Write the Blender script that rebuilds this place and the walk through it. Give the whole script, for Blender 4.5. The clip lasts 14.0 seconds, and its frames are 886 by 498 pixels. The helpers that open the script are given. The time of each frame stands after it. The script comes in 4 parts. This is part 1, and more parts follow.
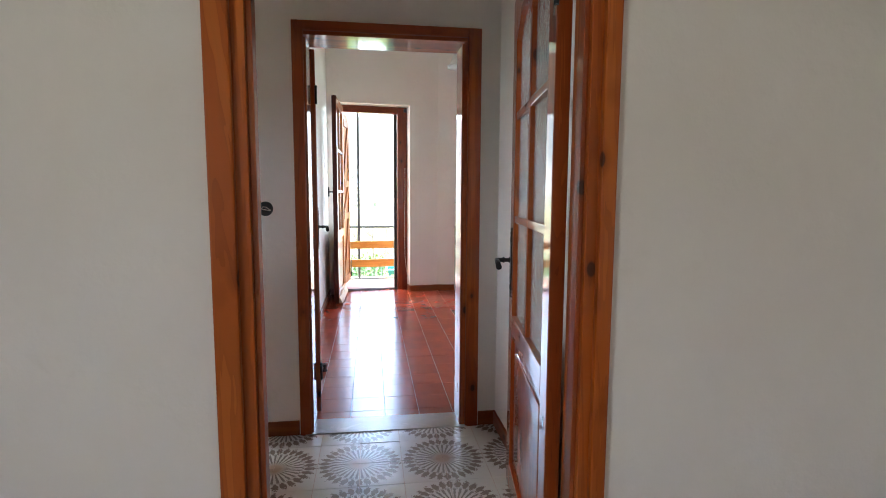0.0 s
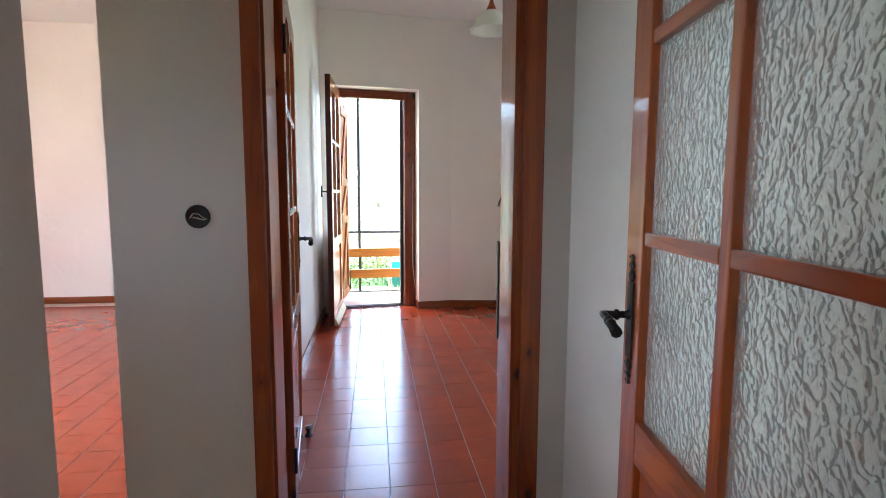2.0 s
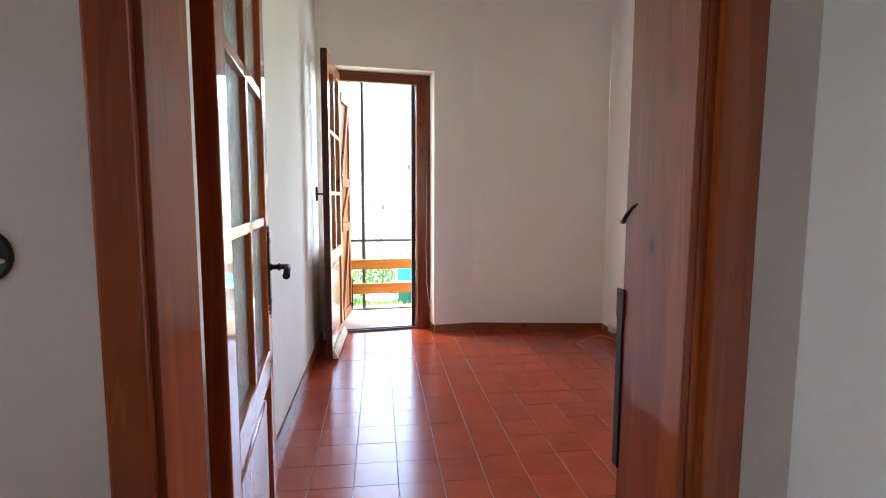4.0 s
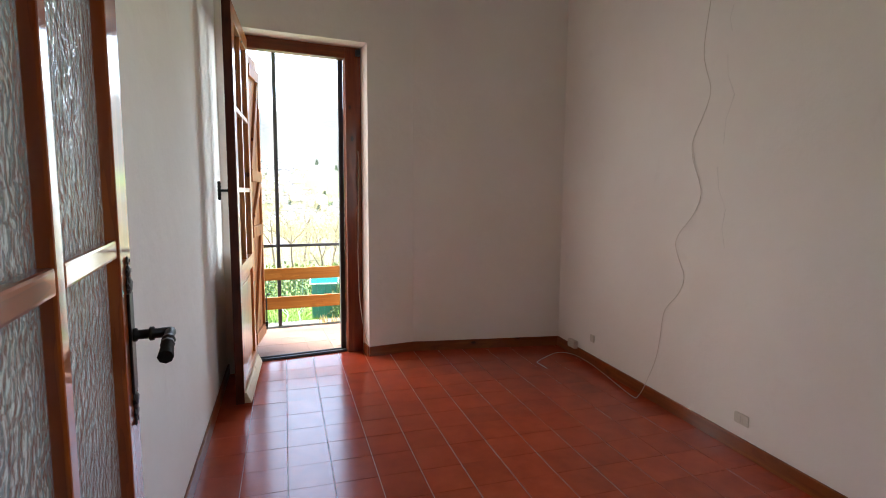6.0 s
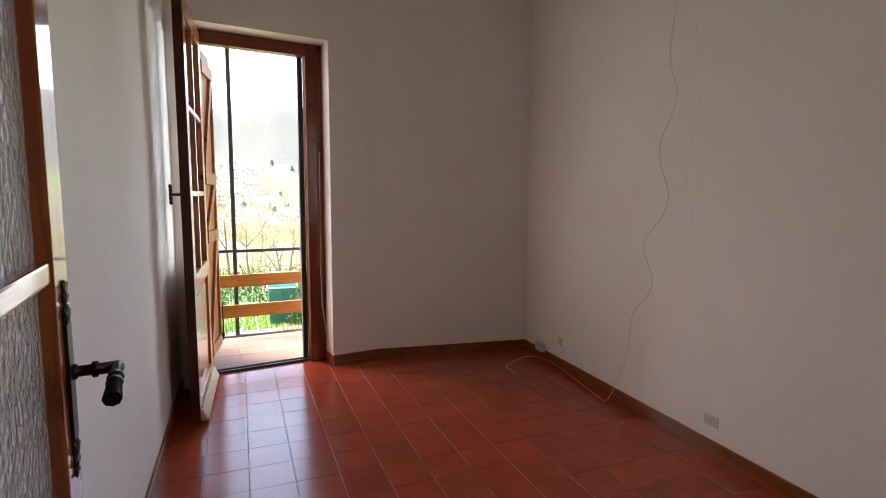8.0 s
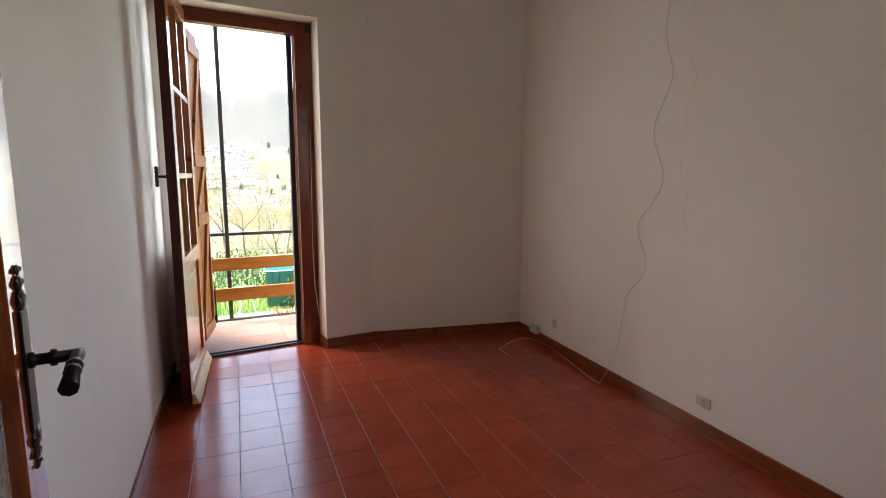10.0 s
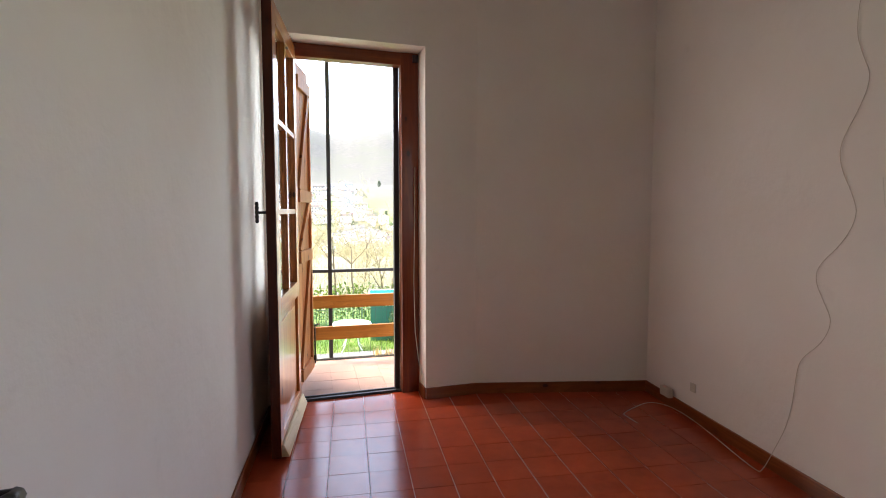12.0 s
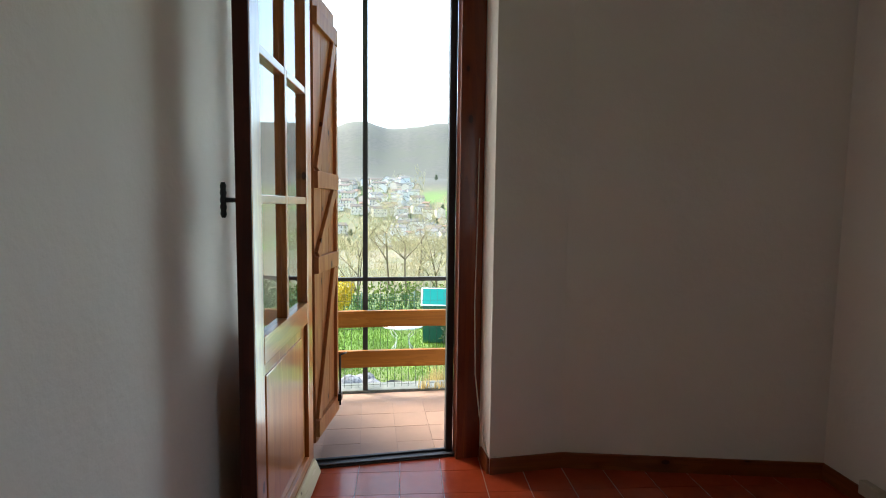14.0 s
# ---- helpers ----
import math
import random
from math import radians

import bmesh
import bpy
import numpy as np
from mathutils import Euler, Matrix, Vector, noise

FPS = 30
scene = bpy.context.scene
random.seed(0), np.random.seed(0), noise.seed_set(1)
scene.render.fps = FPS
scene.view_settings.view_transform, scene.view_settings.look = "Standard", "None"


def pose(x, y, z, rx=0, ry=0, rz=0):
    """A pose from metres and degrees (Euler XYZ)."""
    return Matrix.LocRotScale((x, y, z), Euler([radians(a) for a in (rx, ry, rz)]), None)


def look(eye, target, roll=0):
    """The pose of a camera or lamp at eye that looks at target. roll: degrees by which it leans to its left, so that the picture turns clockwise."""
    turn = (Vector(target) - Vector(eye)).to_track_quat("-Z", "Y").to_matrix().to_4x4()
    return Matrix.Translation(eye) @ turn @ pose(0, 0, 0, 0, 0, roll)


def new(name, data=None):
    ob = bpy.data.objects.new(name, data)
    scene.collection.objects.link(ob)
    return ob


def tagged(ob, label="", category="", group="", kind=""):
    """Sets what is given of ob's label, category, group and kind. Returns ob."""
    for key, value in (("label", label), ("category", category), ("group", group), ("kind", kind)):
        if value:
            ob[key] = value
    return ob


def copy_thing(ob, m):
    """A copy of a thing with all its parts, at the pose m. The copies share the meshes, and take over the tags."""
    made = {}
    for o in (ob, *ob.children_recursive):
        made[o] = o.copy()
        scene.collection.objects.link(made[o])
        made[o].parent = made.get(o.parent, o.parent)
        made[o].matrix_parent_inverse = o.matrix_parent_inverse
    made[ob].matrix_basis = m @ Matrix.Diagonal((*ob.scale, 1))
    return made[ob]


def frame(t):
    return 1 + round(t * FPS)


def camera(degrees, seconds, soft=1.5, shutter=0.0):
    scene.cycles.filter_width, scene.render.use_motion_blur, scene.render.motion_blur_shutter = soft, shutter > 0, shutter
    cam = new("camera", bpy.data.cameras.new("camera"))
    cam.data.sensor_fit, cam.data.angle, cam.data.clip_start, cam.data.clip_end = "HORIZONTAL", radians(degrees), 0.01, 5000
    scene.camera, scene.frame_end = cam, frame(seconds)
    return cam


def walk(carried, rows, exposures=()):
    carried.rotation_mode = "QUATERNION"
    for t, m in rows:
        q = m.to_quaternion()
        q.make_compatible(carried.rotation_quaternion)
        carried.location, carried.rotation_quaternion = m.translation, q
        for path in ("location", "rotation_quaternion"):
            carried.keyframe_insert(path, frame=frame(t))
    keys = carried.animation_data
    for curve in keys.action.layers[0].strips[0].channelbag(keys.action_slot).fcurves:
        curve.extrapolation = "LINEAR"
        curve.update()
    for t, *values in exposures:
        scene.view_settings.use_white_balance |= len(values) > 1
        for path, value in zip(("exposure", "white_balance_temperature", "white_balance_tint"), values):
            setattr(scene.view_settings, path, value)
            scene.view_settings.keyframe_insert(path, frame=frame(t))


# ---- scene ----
cam = camera(81.0, 14.0, soft=1.0)
PATH = [
    (0, (0.028, 0.156, 1.289), (0.302, 2.126, 1.076), 0.3),
    (0.5, (0.051, 0.406, 1.288), (0.322, 2.376, 1.076), 0.4),
    (0.8, (0.061, 0.563, 1.287), (0.336, 2.533, 1.078), 0.5),
    (1, (0.061, 0.669, 1.287), (0.335, 2.639, 1.078), 0.1),
    (1.5, (0.060, 0.935, 1.283), (0.328, 2.905, 1.07), 0.3),
    (2, (0.043, 1.194, 1.279), (0.304, 3.165, 1.069), 0.2),
    (2.5, (0.078, 1.435, 1.282), (0.324, 3.408, 1.077), 0.2),
    (2.7, (0.083, 1.526, 1.283), (0.322, 3.500, 1.079), 0.2),
    (4.8, (-0.028, 2.505, 1.292), (0.233, 4.478, 1.087), 0.1),
    (5, (-0.037, 2.589, 1.293), (0.263, 4.555, 1.083), 0.2),
    (5.5, (-0.061, 2.771, 1.296), (0.376, 4.71, 1.078), 0.2),
    (6, (-0.081, 2.919, 1.3), (0.497, 4.821, 1.082), 0.4),
    (6.5, (-0.099, 2.986, 1.306), (0.56, 4.861, 1.085), 0.4),
    (7, (-0.108, 3.009, 1.311), (0.584, 4.873, 1.095), 0.3),
    (7.5, (-0.109, 3.02, 1.314), (0.606, 4.875, 1.099), 0.3),
    (8, (-0.101, 3.025, 1.315), (0.625, 4.876, 1.101), 0.3),
    (10.3, (-0.047, 3.054, 1.31), (0.679, 4.895, 1.025), 0.0),
    (10.5, (-0.042, 3.07, 1.31), (0.661, 4.925, 1.061), 0.2),
    (11, (-0.027, 3.144, 1.309), (0.559, 5.048, 1.124), 0.2),
    (11.5, (-0.008, 3.252, 1.307), (0.427, 5.198, 1.153), -0.1),
    (12, (0.016, 3.415, 1.305), (0.372, 5.377, 1.161), -0.0),
    (12.5, (0.045, 3.635, 1.301), (0.388, 5.602, 1.174), 0.4),
    (13, (0.071, 3.898, 1.297), (0.367, 5.872, 1.169), 0.5),
    (13.5, (0.092, 4.203, 1.294), (0.295, 6.188, 1.166), 0.7),
    (14, (0.121, 4.53, 1.292), (0.265, 6.517, 1.124), 0.7),
]
EXPOSURES = [(0.0, 5.7, 6050, 6), (1.2, 5.85, 6000, 6), (2.0, 5.55, 5850, 3), (2.5, 5.4, 5800, 3), (5.0, 5.65, 6400, 8), (5.5, 5.4, 6300, 5), (6.2, 4.62, 6700, 10), (8.0, 4.5, 6800, 12),
             (11.0, 4.45, 6900, 12), (12.0, 4.46, 6950, 13), (12.5, 4.35, 6950, 12), (13.0, 4.1, 6700, 7), (13.5, 3.77, 6550, 2), (14.0, 3.67, 6500, 0)]
walk(cam, [(t, look(eye, target, roll)) for t, eye, target, roll in PATH], EXPOSURES)

# ---- world, sun, window light ----
world = bpy.data.worlds.new("sky")
scene.world = world
world.use_nodes = True
wn = world.node_tree
sky = wn.nodes.new("ShaderNodeTexSky")
sky.sky_type, sky.sun_disc = "NISHITA", False
sky.sun_elevation, sky.sun_rotation = radians(46), radians(299)
sky.dust_density, sky.air_density = 3.0, 1.0
wn.nodes["Background"].inputs[1].default_value = 0.068
wn.links.new(sky.outputs[0], wn.nodes["Background"].inputs[0])
sun = new("sun", bpy.data.lights.new("sun", "SUN"))
sun.data.energy, sun.data.angle, sun.data.color = 0.6, radians(24), (1.0, 0.93, 0.84)
sun.matrix_world = look((-8.0, 4.5, 9.5), (0, 0, 0))


def window_light(name, m, w, h, watts, color=(0.93, 0.97, 1.0)):
    lamp = new(name, bpy.data.lights.new(name, "AREA"))
    lamp.data.shape, lamp.data.size, lamp.data.size_y = "RECTANGLE", w, h
    lamp.data.energy, lamp.data.color = watts, color
    lamp.matrix_world = m
    return lamp


# lamp in an added, unseen window that lights the first room's walls
window_light("start_window_light", look((-2.06, -1.0, 1.55), (0.0, -0.6, 1.5)), 0.55, 0.65, 0.47, (1.0, 0.98, 0.93))
passage_lamp = window_light("passage_window_light", look((-2.06, 2.30, 1.6), (0.71, 2.42, 1.3)), 0.28, 0.55, 0.024, (0.78, 0.92, 1.0))
passage_lamp.data.spread = radians(45)
window_light("left_room_window_light", look((-5.06, 4.7, 1.55), (-1.0, 4.2, 1.4)), 1.2, 1.4, 1.6, (0.92, 0.95, 1.0))
# fill lamp in an added, unseen opening of the right wall; brightens the room
side_fill_lamp = window_light("side_window_light", look((2.22, 3.60, 1.62), (-0.3, 5.0, 1.5)), 0.75, 1.25, 0.18, (0.96, 0.97, 1.0))
side_fill_lamp.data.spread = radians(110)
# the sky's light in the balcony opening, to either side of the room
for eye, target, width, watts, tone in (((-0.03, 7.14, 1.22), (2.15, 5.55, 1.35), 0.62, 0.20, (0.98, 0.98, 1.0)), ((0.15, 7.17, 1.22), (-1.57, 5.78, 1.35), 0.27, 0.34, (0.76, 0.91, 1.0))):
    door_lamp = window_light("balcony_sky_light", look(eye, target), width, 2.15, watts, tone)
    door_lamp.data.spread = radians(96)


# ---- materials ----
def mat(name, rough=0.5, metal=0.0, color=(0.5, 0.5, 0.5)):
    m = bpy.data.materials.new(name)
    m.use_nodes = True
    b = m.node_tree.nodes["Principled BSDF"]
    b.inputs["Base Color"].default_value = (*color, 1)
    b.inputs["Roughness"].default_value = rough
    b.inputs["Metallic"].default_value = metal
    return m, m.node_tree, b


def node(nt, kind, **values):
    n = nt.nodes.new(kind)
    for k, v in values.items():
        n.inputs[k].default_value = v
    return n


def ramp(nt, source, stops):
    r = nt.nodes.new("ShaderNodeValToRGB")
    els = r.color_ramp.elements
    while len(els) < len(stops):
        els.new(0.5)
    for e, (p, c) in zip(els, stops):
        e.position, e.color = p, (*c, 1)
    nt.links.new(source, r.inputs[0])
    return r


def mix(nt, a, b, fac, mode="MIX"):
    m = nt.nodes.new("ShaderNodeMix")
    m.data_type, m.blend_type = "RGBA", mode
    for sock, v in ((m.inputs[6], a), (m.inputs[7], b)):
        if isinstance(v, tuple):
            sock.default_value = (*v, 1)
        else:
            nt.links.new(v, sock)
    if isinstance(fac, float):
        m.inputs[0].default_value = fac
    else:
        nt.links.new(fac, m.inputs[0])
    return m.outputs[2]


def calc(nt, op, a, b=None, c=None):
    n = nt.nodes.new("ShaderNodeMath")
    n.operation = op
    for i, v in enumerate((a, b, c)):
        if v is None:
            continue
        if isinstance(v, (int, float)):
            n.inputs[i].default_value = v
        else:
            nt.links.new(v, n.inputs[i])
    return n.outputs[0]


def bump(nt, b, height, strength=0.3, distance=0.002):
    n = node(nt, "ShaderNodeBump", Strength=strength, Distance=distance)
    nt.links.new(height, n.inputs["Height"])
    nt.links.new(n.outputs[0], b.inputs["Normal"])


def coords(nt, scale=(1, 1, 1), kind="Object", random_shift=True):
    tc = nt.nodes.new("ShaderNodeTexCoord")
    mp = nt.nodes.new("ShaderNodeMapping")
    mp.inputs["Scale"].default_value = scale
    nt.links.new(tc.outputs[kind], mp.inputs[0])
    if random_shift:
        oi = nt.nodes.new("ShaderNodeObjectInfo")
        sh = nt.nodes.new("ShaderNodeVectorMath")
        sh.operation = "SCALE"
        sh.inputs[0].default_value = (13.0, 7.0, 5.0)
        nt.links.new(oi.outputs["Random"], sh.inputs["Scale"])
        nt.links.new(sh.outputs[0], mp.inputs["Location"])
    return mp.outputs[0]


def noise_tex(nt, vec, scale, detail=4.0, rough=0.55, distort=0.0):
    n = node(nt, "ShaderNodeTexNoise", Scale=scale, Detail=detail, Roughness=rough, Distortion=distort)
    nt.links.new(vec, n.inputs["Vector"])
    return n.outputs[0]


def nt_first(nt, colour):
    """The first channel of a colour socket."""
    sep = nt.nodes.new("ShaderNodeSeparateColor")
    nt.links.new(colour, sep.inputs[0])
    return sep.outputs[0]


def pine(name, axis, dark, mid, light, rough=0.38, coat=0.0, coat_rough=0.13):
    """Varnished knotty pine with the grain along an axis."""
    m, nt, b = mat(name, rough)
    long_scale = [7.0, 7.0, 7.0]
    long_scale[axis] = 0.55
    v = coords(nt, tuple(long_scale))
    g = noise_tex(nt, v, 2.2, 3.0, 0.5, 1.2)
    rings = calc(nt, "FRACT", calc(nt, "MULTIPLY", g, 7.0))
    base = ramp(nt, g, [(0.2, tuple((a + b) / 2 for a, b in zip(dark, mid))), (0.5, mid), (0.8, light)])
    col = mix(nt, base.outputs[0], dark, calc(nt, "MULTIPLY", calc(nt, "POWER", rings, 3.0), 0.35))
    ks = [6.2, 6.2, 6.2]
    ks[axis] = 3.6
    kv = coords(nt, tuple(ks))
    vor = node(nt, "ShaderNodeTexVoronoi", Scale=1.6, Randomness=1.0)
    nt.links.new(kv, vor.inputs["Vector"])
    some = calc(nt, "GREATER_THAN", nt_first(nt, vor.outputs["Color"]), 0.34)
    halo = ramp(nt, vor.outputs["Distance"], [(0.10, (1, 1, 1)), (0.30, (0, 0, 0))])
    col = mix(nt, col, dark, calc(nt, "MULTIPLY", calc(nt, "MULTIPLY", halo.outputs[0], some), 0.6))
    knot = ramp(nt, vor.outputs["Distance"], [(0.10, (1, 1, 1)), (0.13, (0, 0, 0))])
    col = mix(nt, col, (0.035, 0.008, 0.004), calc(nt, "MULTIPLY", calc(nt, "MULTIPLY", knot.outputs[0], some), 0.85))
    fine = noise_tex(nt, coords(nt, tuple(x * 9 for x in long_scale)), 3.0, 2.0)
    col = mix(nt, col, (0.6, 0.6, 0.6), calc(nt, "MULTIPLY", fine, 0.12), "MULTIPLY")
    nt.links.new(col, b.inputs["Base Color"])
    wear = noise_tex(nt, coords(nt), 9.0, 3.0)
    nt.links.new(calc(nt, "MULTIPLY_ADD", wear, 0.07, rough - 0.03), b.inputs["Roughness"])
    b.inputs["Coat Weight"].default_value = coat
    b.inputs["Coat Roughness"].default_value = coat_rough
    b.inputs["Specular IOR Level"].default_value = 0.15
    bump(nt, b, g, 0.12, 0.0015)
    return m


RED_D, RED_M, RED_L = (0.115, 0.018, 0.004), (0.32, 0.057, 0.009), (0.50, 0.12, 0.017)
pine_v = pine("varnished_pine_upright", 2, RED_D, RED_M, RED_L, 0.36, 1.0, 0.07)
pine_x = pine("varnished_pine_across", 0, RED_D, RED_M, RED_L, 0.36, 1.0, 0.07)
pine_y = pine("varnished_pine_along", 1, RED_D, RED_M, RED_L)
ORANGE = ((0.18, 0.030, 0.004), (0.42, 0.090, 0.010), (0.58, 0.17, 0.022))
orange_v = pine("orange_pine_upright", 2, *ORANGE, 0.36, 0.5, 0.1)
orange_x = pine("orange_pine_across", 0, *ORANGE, 0.36, 0.5, 0.1)
GOLD = ((0.17, 0.045, 0.010), (0.40, 0.125, 0.028), (0.54, 0.21, 0.055))
leaf_v = pine("golden_pine_upright", 2, *GOLD, 0.34, 0.8)
leaf_x = pine("golden_pine_across", 0, *GOLD, 0.34, 0.8)
frame_v = pine("dark_frame_pine_upright", 2, (0.07, 0.010, 0.003), (0.17, 0.028, 0.006), (0.27, 0.058, 0.010), 0.38, 0.5)
frame_x = pine("dark_frame_pine_across", 0, (0.07, 0.010, 0.003), (0.17, 0.028, 0.006), (0.27, 0.058, 0.010), 0.38, 0.5)
pale_x = pine("bleached_pine", 0, (0.40, 0.28, 0.16), (0.56, 0.43, 0.28), (0.66, 0.54, 0.38), 0.5)
skirt_x = pine("skirting_pine", 0, (0.11, 0.024, 0.006), (0.21, 0.050, 0.011), (0.29, 0.083, 0.019), 0.35, 0.4)
plank_x = pine("weathered_plank", 0, (0.17, 0.06, 0.012), (0.32, 0.125, 0.022), (0.44, 0.19, 0.04), 0.5)
shutter_v = pine("shutter_pine_upright", 2, (0.25, 0.08, 0.03), (0.42, 0.16, 0.06), (0.55, 0.25, 0.1), 0.45)


def plaster(name, color, second):
    m, nt, b = mat(name, 0.85)
    v = coords(nt, kind="Object", random_shift=False)
    big = noise_tex(nt, v, 0.9, 4.0, 0.6)
    small = noise_tex(nt, v, 14.0, 5.0, 0.65)
    col = mix(nt, color, second, ramp(nt, big, [(0.35, (0, 0, 0)), (0.7, (1, 1, 1))]).outputs[0])
    scuff = ramp(nt, noise_tex(nt, v, 5.0, 6.0, 0.7, 0.4), [(0.62, (0, 0, 0)), (0.74, (1, 1, 1))])
    col = mix(nt, col, tuple(c * 0.9 for c in second), calc(nt, "MULTIPLY", scuff.outputs[0], 0.35))
    nt.links.new(col, b.inputs["Base Color"])
    h = calc(nt, "ADD", calc(nt, "MULTIPLY", big, 2.0), calc(nt, "MULTIPLY", small, 0.5))
    bump(nt, b, h, 0.75, 0.009)
    return m


wall_paint = plaster("white_wall_paint", (0.83, 0.775, 0.73), (0.775, 0.70, 0.645))
ceiling_paint = plaster("white_ceiling_paint", (0.82, 0.80, 0.78), (0.78, 0.76, 0.74))
render_outside = plaster("outside_plaster", (0.62, 0.52, 0.40), (0.56, 0.47, 0.36))


def terracotta(name, a, bcol, rough):
    m, nt, b = mat(name, rough)
    v = coords(nt)
    n1 = noise_tex(nt, v, 7.0, 4.0, 0.6)
    n2 = noise_tex(nt, v, 90.0, 3.0, 0.6)
    col = mix(nt, a, bcol, ramp(nt, n1, [(0.3, (0, 0, 0)), (0.72, (1, 1, 1))]).outputs[0])
    oi = nt.nodes.new("ShaderNodeObjectInfo")
    shade = calc(nt, "MULTIPLY_ADD", oi.outputs["Random"], 0.16, 0.91)
    hsv = node(nt, "ShaderNodeHueSaturation")
    nt.links.new(shade, hsv.inputs["Value"])
    nt.links.new(col, hsv.inputs["Color"])
    nt.links.new(hsv.outputs[0], b.inputs["Base Color"])
    nt.links.new(calc(nt, "MULTIPLY_ADD", n1, 0.08, rough - 0.04), b.inputs["Roughness"])
    b.inputs["Specular IOR Level"].default_value = 0.42
    bump(nt, b, calc(nt, "ADD", n1, calc(nt, "MULTIPLY", n2, 0.12)), 0.02, 0.0005)
    return m


red_tile = terracotta("glazed_red_tile", (0.39, 0.055, 0.018), (0.28, 0.038, 0.013), 0.19)
balcony_tile = terracotta("dusty_balcony_tile", (0.36, 0.215, 0.155), (0.31, 0.19, 0.14), 0.75)
grout, _, _ = mat("pale_grout", 0.9, 0, (0.50, 0.37, 0.31))
grey_grout, _, _ = mat("grey_grout", 0.9, 0, (0.30, 0.195, 0.15))


def motif_tile():
    """Pale tile with a brown sunburst medallion spread over four tiles."""
    m, nt, b = mat("medallion_tile", 0.2)
    geo = nt.nodes.new("ShaderNodeNewGeometry")
    sep = nt.nodes.new("ShaderNodeSeparateXYZ")
    nt.links.new(geo.outputs["Position"], sep.inputs[0])

    def cell(out, c):
        f = calc(nt, "FRACT", calc(nt, "DIVIDE", calc(nt, "SUBTRACT", out, c - 20.2), 0.4))
        return calc(nt, "MULTIPLY", calc(nt, "SUBTRACT", f, 0.5), 0.4)

    x, y = cell(sep.outputs[0], -0.035), cell(sep.outputs[1], 2.55)
    r = calc(nt, "SQRT", calc(nt, "ADD", calc(nt, "MULTIPLY", x, x), calc(nt, "MULTIPLY", y, y)))
    a = calc(nt, "ARCTAN2", y, x)
    pale, brown, dark = (0.66, 0.65, 0.62), (0.34, 0.19, 0.09), (0.10, 0.075, 0.06)
    wob = noise_tex(nt, geo.outputs["Position"], 110.0, 3.0)
    spokes = calc(nt, "SINE", calc(nt, "ADD", calc(nt, "MULTIPLY", a, 30.0), calc(nt, "MULTIPLY", wob, 3.2)))
    band = ramp(nt, r, [(0.040, (0, 0, 0)), (0.060, (1, 1, 1)), (0.128, (1, 1, 1)), (0.145, (0, 0, 0))])
    spoke = calc(nt, "MULTIPLY", calc(nt, "GREATER_THAN", spokes, 0.15), band.outputs[0])
    petals = calc(nt, "ABSOLUTE", calc(nt, "SINE", calc(nt, "MULTIPLY", a, 15.0)))
    off = calc(nt, "ABSOLUTE", calc(nt, "SUBTRACT", r, 0.165))
    blob = calc(nt, "SUBTRACT", calc(nt, "MULTIPLY", petals, 0.034), off)
    blob = calc(nt, "ADD", blob, calc(nt, "MULTIPLY", calc(nt, "SUBTRACT", wob, 0.5), 0.085))
    blob = calc(nt, "GREATER_THAN", blob, 0.004)
    heart = ramp(nt, r, [(0.03, (1, 1, 1)), (0.075, (0, 0, 0))])
    col = mix(nt, pale, brown, calc(nt, "MULTIPLY", heart.outputs[0], 0.7))
    col = mix(nt, col, dark, calc(nt, "MULTIPLY", spoke, 0.75))
    col = mix(nt, col, (0.15, 0.10, 0.075), calc(nt, "MULTIPLY", blob, 0.85))
    nt.links.new(col, b.inputs["Base Color"])
    bump(nt, b, calc(nt, "ADD", calc(nt, "MULTIPLY", calc(nt, "ADD", spoke, blob), -0.6), wob), 0.3, 0.002)
    return m


medallion = motif_tile()


def relief_glass():
    """Obscure glass with a hammered relief."""
    m, nt, b = mat("hammered_glass", 0.06, 0, (0.92, 0.97, 0.95))
    b.inputs["Transmission Weight"].default_value = 0.84
    b.inputs["IOR"].default_value = 1.5
    v = coords(nt, (1.0, 1.0, 0.85), random_shift=False)
    warp = node(nt, "ShaderNodeTexNoise", Scale=24.0, Detail=2.0)
    nt.links.new(v, warp.inputs["Vector"])
    vec = nt.nodes.new("ShaderNodeVectorMath")
    vec.operation = "MULTIPLY_ADD"
    vec.inputs[1].default_value = (0.035, 0.035, 0.035)
    nt.links.new(warp.outputs["Color"], vec.inputs[0])
    nt.links.new(v, vec.inputs[2])
    cells = node(nt, "ShaderNodeTexVoronoi", Scale=80.0)
    cells.feature = "SMOOTH_F1"
    cells.inputs["Smoothness"].default_value = 0.35
    nt.links.new(vec.outputs[0], cells.inputs["Vector"])
    fine = noise_tex(nt, v, 150.0, 2.0)
    bump(nt, b, calc(nt, "ADD", cells.outputs["Distance"], calc(nt, "MULTIPLY", fine, 0.18)), 1.0, 0.0052)
    return m


hammered = relief_glass()
clear_glass, _, gb = mat("clear_glass", 0.0, 0, (0.97, 0.99, 0.98))
gb.inputs["Transmission Weight"].default_value = 1.0
gb.inputs["IOR"].default_value = 1.5
iron, nt_, ib = mat("black_wrought_iron", 0.38, 0.7, (0.025, 0.023, 0.022))
bump(nt_, ib, noise_tex(nt_, coords(nt_), 120.0, 3.0), 0.4, 0.002)
dark_steel, nt_, ib = mat("dark_painted_steel", 0.45, 0.2, (0.035, 0.035, 0.038))
bump(nt_, ib, noise_tex(nt_, coords(nt_), 60.0, 3.0), 0.2, 0.001)
